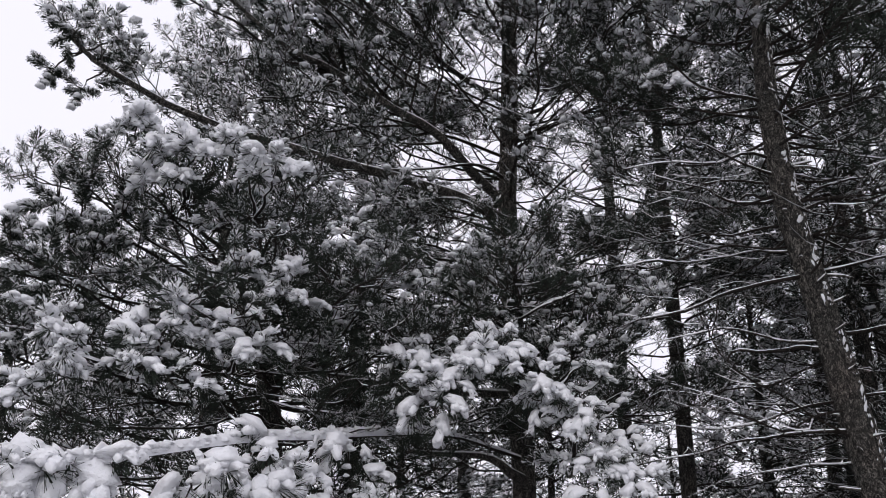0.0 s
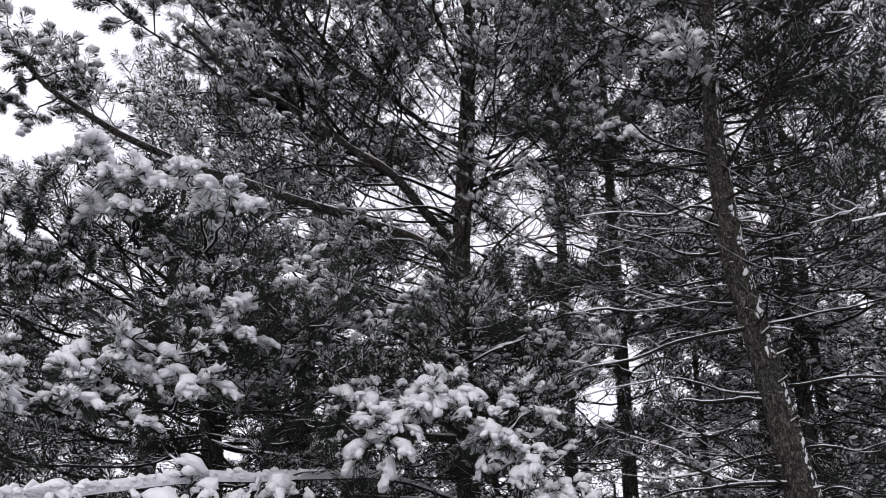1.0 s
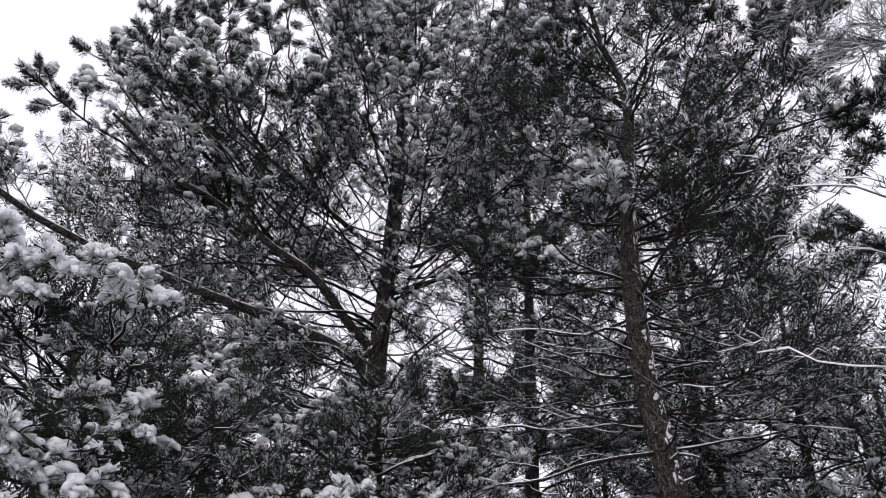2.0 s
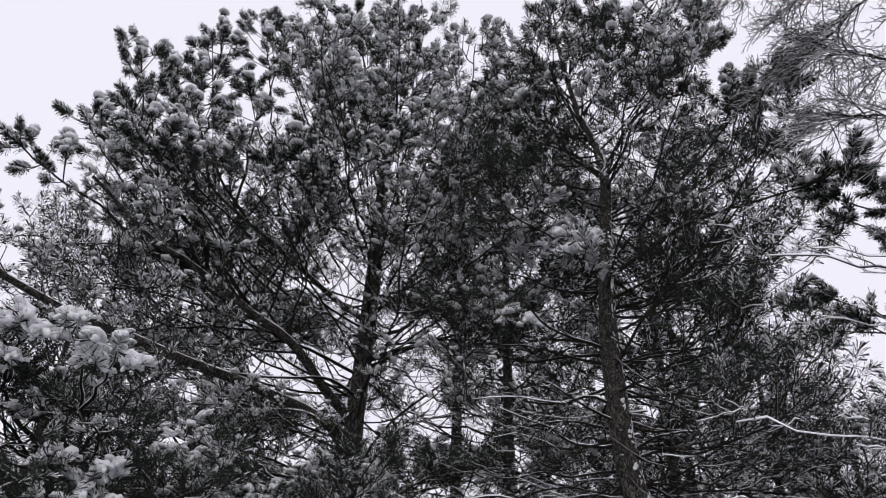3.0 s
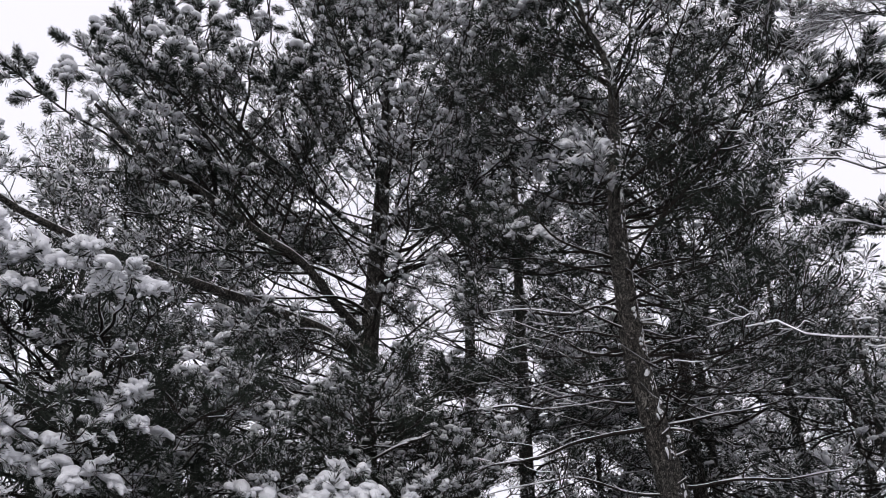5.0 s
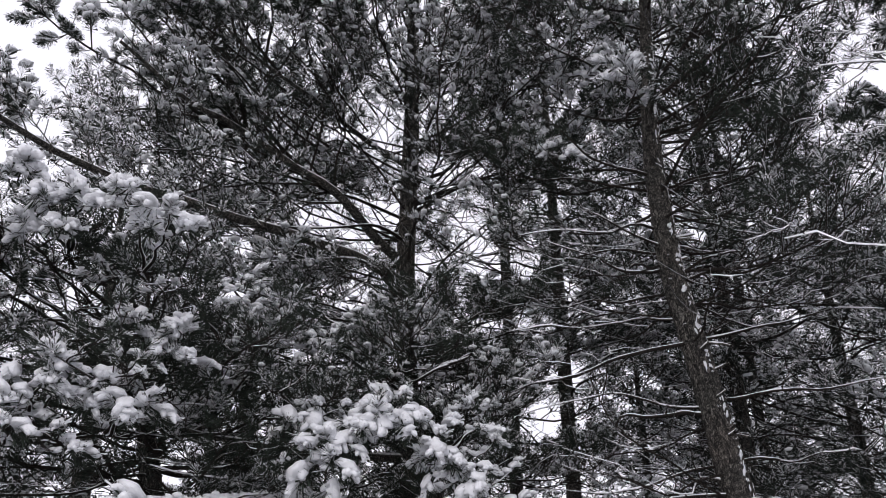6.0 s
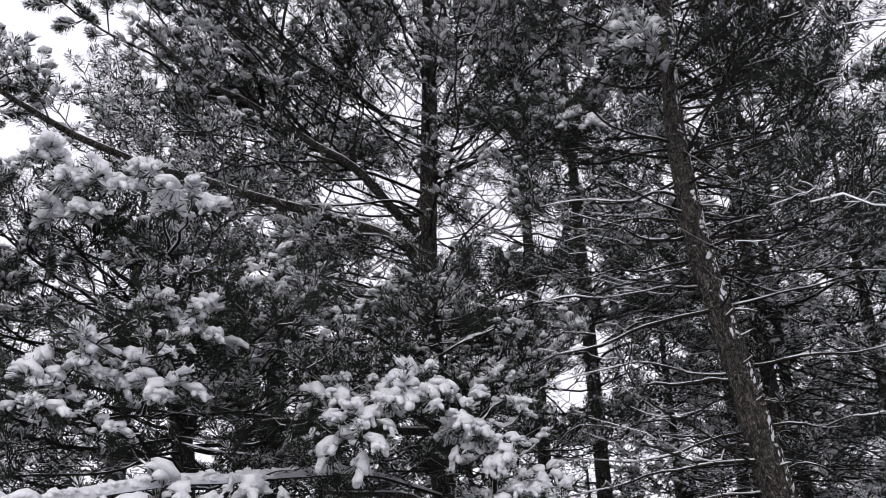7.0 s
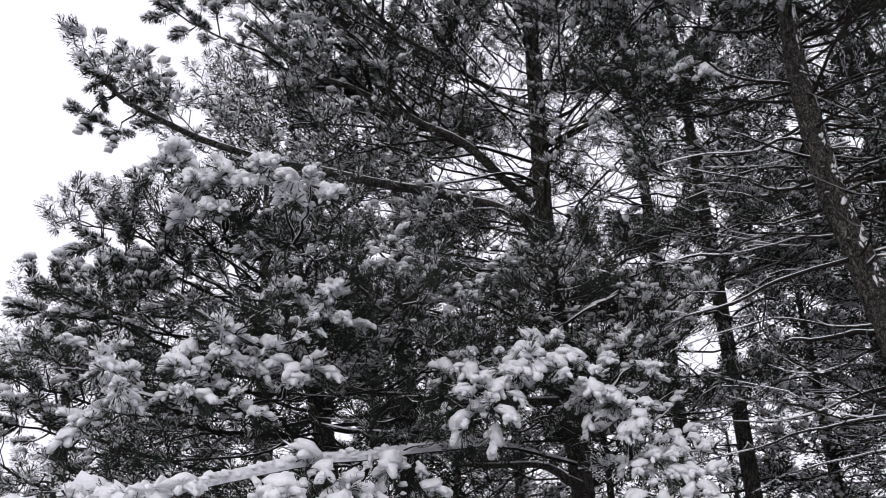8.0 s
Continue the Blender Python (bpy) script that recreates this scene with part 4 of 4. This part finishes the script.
# ---------------------------------------------------------------- stems further back
def back_pine(x, y, height, radius, live, spread, seed, load=0.4, count=30, size=0.95):
    base = (x, y, -0.05)
    t = new_tree("pine_tree", base, "tall straight dark pine standing further back in the stand" if height > 5 else "low bushy young pine dusted with snow behind the taller stems")
    line = trunk(t, base, [(x, y, -0.1), (x, y, height * 0.5), (x, y, height)], [radius, radius * 0.72, 0.015], rings=40, sides=14)
    crown(t, base, line, [(live, spread), (height * 0.7, spread * 0.9), (height, 0.5)], count, live, height, [(live, 4), (height * 0.8, 25), (height, 60)],
          "far" if y < 10 else "deep", load, 0.02, seed=seed, gap=0.17, n3=5, l2=0.8, size=size)
    if live > 3:
        twiggy(t, base, line, 24, 1.4, live + 0.8, spread * 1.1, seed)
    for i in range(8):
        a = seed + i * 2.4
        h = rng.uniform(1.2, max(live, 2.5))
        r = spread * rng.uniform(0.4, 0.8)
        limb(t, base, along(line, h), (x + r * math.cos(a), y + r * math.sin(a), h + rng.normal(0.0, 0.15)), 0.08, 0.014, "far", 0.35, l2=0.4, gap=0.25, n3=0, first=0.2,
             name="dead_limb", label="bare dead limb lined with snow", ridge=0.009, wiggle=0.035)
    return t


# ---------------------------------------------------------------- the pine and the leafless tree at the edge of the stand
def edge_pine():
    base = (5.3, 3.9, -0.05)
    t = new_tree("pine_tree", base, "dark pine at the edge of the stand with drooping brushes")
    line = trunk(t, base, [(5.3, 3.9, -0.1), (5.25, 3.9, 3), (5.2, 3.9, 6.2)], [0.17, 0.12, 0.03])
    crown(t, base, line, [(2, 1.7), (4, 1.6), (5.4, 1.2), (6, 0.4)], 26, 2.0, 4.4, [(2, 2), (4.5, 12), (6, 50)], "mid", 0.3, 0.022, n3=4)
    for tip in ((3.33, 3.59, 5.1), (3.24, 3.81, 5.0), (3.42, 3.52, 4.95), (3.4, 3.39, 4.7), (3.25, 3.66, 4.75), (3.26, 4.05, 4.38), (3.34, 3.85, 4.14), (3.25, 4.06, 4.1), (3.42, 3.12, 4.77), (3.45, 3.1, 4.5), (3.4, 3.48, 3.62), (3.18, 4.24, 4.42), (3.5, 3.4, 4.2), (3.4, 3.5, 4.5), (3.45, 3.2, 4.2), (3.48, 3.05, 4.0), (3.4, 3.35, 4.05), (3.45, 3.1, 3.85), (3.38, 3.55, 4.0), (3.5, 3.05, 3.65), (3.42, 3.3, 3.45)):
        leader(t, base, along(line, tip[2] - 0.2), tip, 0.011, 0.4, 0.78, 0.24, 0.1, -0.3)


def bare_tree():
    base = (5.0, 2.0, -0.05)
    t = new_tree("leafless_tree", base, "leafless tree with fine hanging twigs lined with snow", "")
    line = trunk(t, base, [(5.0, 2.0, -0.1), (4.9, 2.05, 2.5), (4.7, 2.1, 5.0), (4.5, 2.2, 7.5)], [0.16, 0.12, 0.08, 0.02])
    for h, via, tip, r in ((5.4, ((3.19, 2.57, 5.59), (2.91, 2.88, 5.48), (2.8, 3.05, 5.42)), (2.6, 3.3, 5.3), 0.02), (4.8, ((3.1, 2.52, 4.93), (2.92, 2.73, 5.16), (2.83, 2.9, 5.38)), (2.74, 3.08, 5.62), 0.017),
                           (5.2, ((3.12, 2.34, 5.38), (3.01, 2.64, 5.76), (2.85, 2.9, 5.86)), (2.75, 3.1, 5.8), 0.02), (4.2, ((2.98, 2.51, 4.46), (2.86, 2.8, 4.72), (2.8, 2.93, 4.85)), (2.72, 3.1, 4.98), 0.013),
                           (6.0, ((3.15, 2.47, 5.99), (2.88, 2.92, 6.16), (2.7, 3.15, 6.3)), (2.55, 3.4, 6.3), 0.018), (6.4, ((3.3, 2.6, 6.3), (3.0, 2.95, 6.5)), (2.65, 3.4, 6.35), 0.016)):
        bare_limb(t, base, along(line, h), tip, 0, r * 0.6, 0.2, gap=0.06, n3=10, n4=3, droop=0.8, l2=0.45, via=via, ridge=0.008)
    for h, tip, bow, r in ((3.2, (2.1, 3.02, 3.87), 0.0, 0.016), (3.4, (2.3, 3.1, 4.02), -0.05, 0.011), (2.6, (2.05, 3.29, 3.08), -0.12, 0.014), (3.0, (2.5, 3.1, 3.6), -0.05, 0.009)):
        bare_limb(t, base, along(line, h), tip, bow, r, 0.7, l2=0.5, gap=0.22, droop=0.1, n3=5, n4=2, ridge=0.012)


broad_pine()
leaning_pine()
young_pine()
edge_pine()
bare_tree()
# height, bole, crown base, spread and seed of each stem behind
back_pine(4.14, 7.96, 8.4, 0.095, 3.6, 1.7, 1.0, 0.33, 40, 1.0)
back_pine(4.76, 8.75, 8.6, 0.07, 3.6, 1.7, 2.0, 0.33, 40, 1.0)
back_pine(2.78, 9.6, 10.2, 0.105, 3.0, 1.8, 3.0, 0.32, 54, 1.1)
back_pine(2.56, 11.7, 11.5, 0.115, 3.2, 1.8, 4.0, 0.34, 36, 1.2)
back_pine(5.3, 6.6, 4.7, 0.08, 1.6, 1.5, 5.0, 0.34, 46, 0.95)
back_pine(5.2, 7.7, 5.9, 0.09, 1.6, 1.6, 6.0, 0.34, 48, 0.95)
back_pine(5.2, 11.2, 5.6, 0.12, 1.0, 1.9, 7.0, 0.42, 40, 1.1)
back_pine(7.4, 9.6, 6.5, 0.12, 1.4, 2.0, 8.0, 0.34, 46, 1.1)
back_pine(-3.0, 10.6, 7.2, 0.15, 1.6, 2.0, 9.0, 0.36, 36, 1.2)
back_pine(-1.1, 10.4, 8.8, 0.14, 3.2, 2.0, 14.0, 0.4, 40, 1.2)
back_pine(0.3, 12.4, 4.6, 0.12, 1.2, 1.8, 10.0, 0.45, 32, 1.15)
back_pine(-4.4, 8.2, 4.2, 0.1, 1.0, 1.6, 11.0, 0.4, 34, 0.9)
back_pine(4.0, 10.4, 4.8, 0.09, 0.9, 1.0, 12.0, 0.42, 30, 1.1)
back_pine(4.6, 9.5, 4.0, 0.08, 0.9, 1.2, 13.0, 0.45, 28)
back_pine(1.25, 9.8, 3.4, 0.06, 0.7, 1.1, 15.0, 0.38, 26)
back_pine(-0.5, 9.8, 3.2, 0.06, 0.7, 1.2, 16.0, 0.45, 24)
back_pine(6.6, 13.6, 7.0, 0.13, 1.2, 2.2, 19.0, 0.4, 26, 1.3)
back_pine(3.3, 12.2, 2.7, 0.06, 0.5, 1.3, 21.0, 0.45, 22, 1.1)
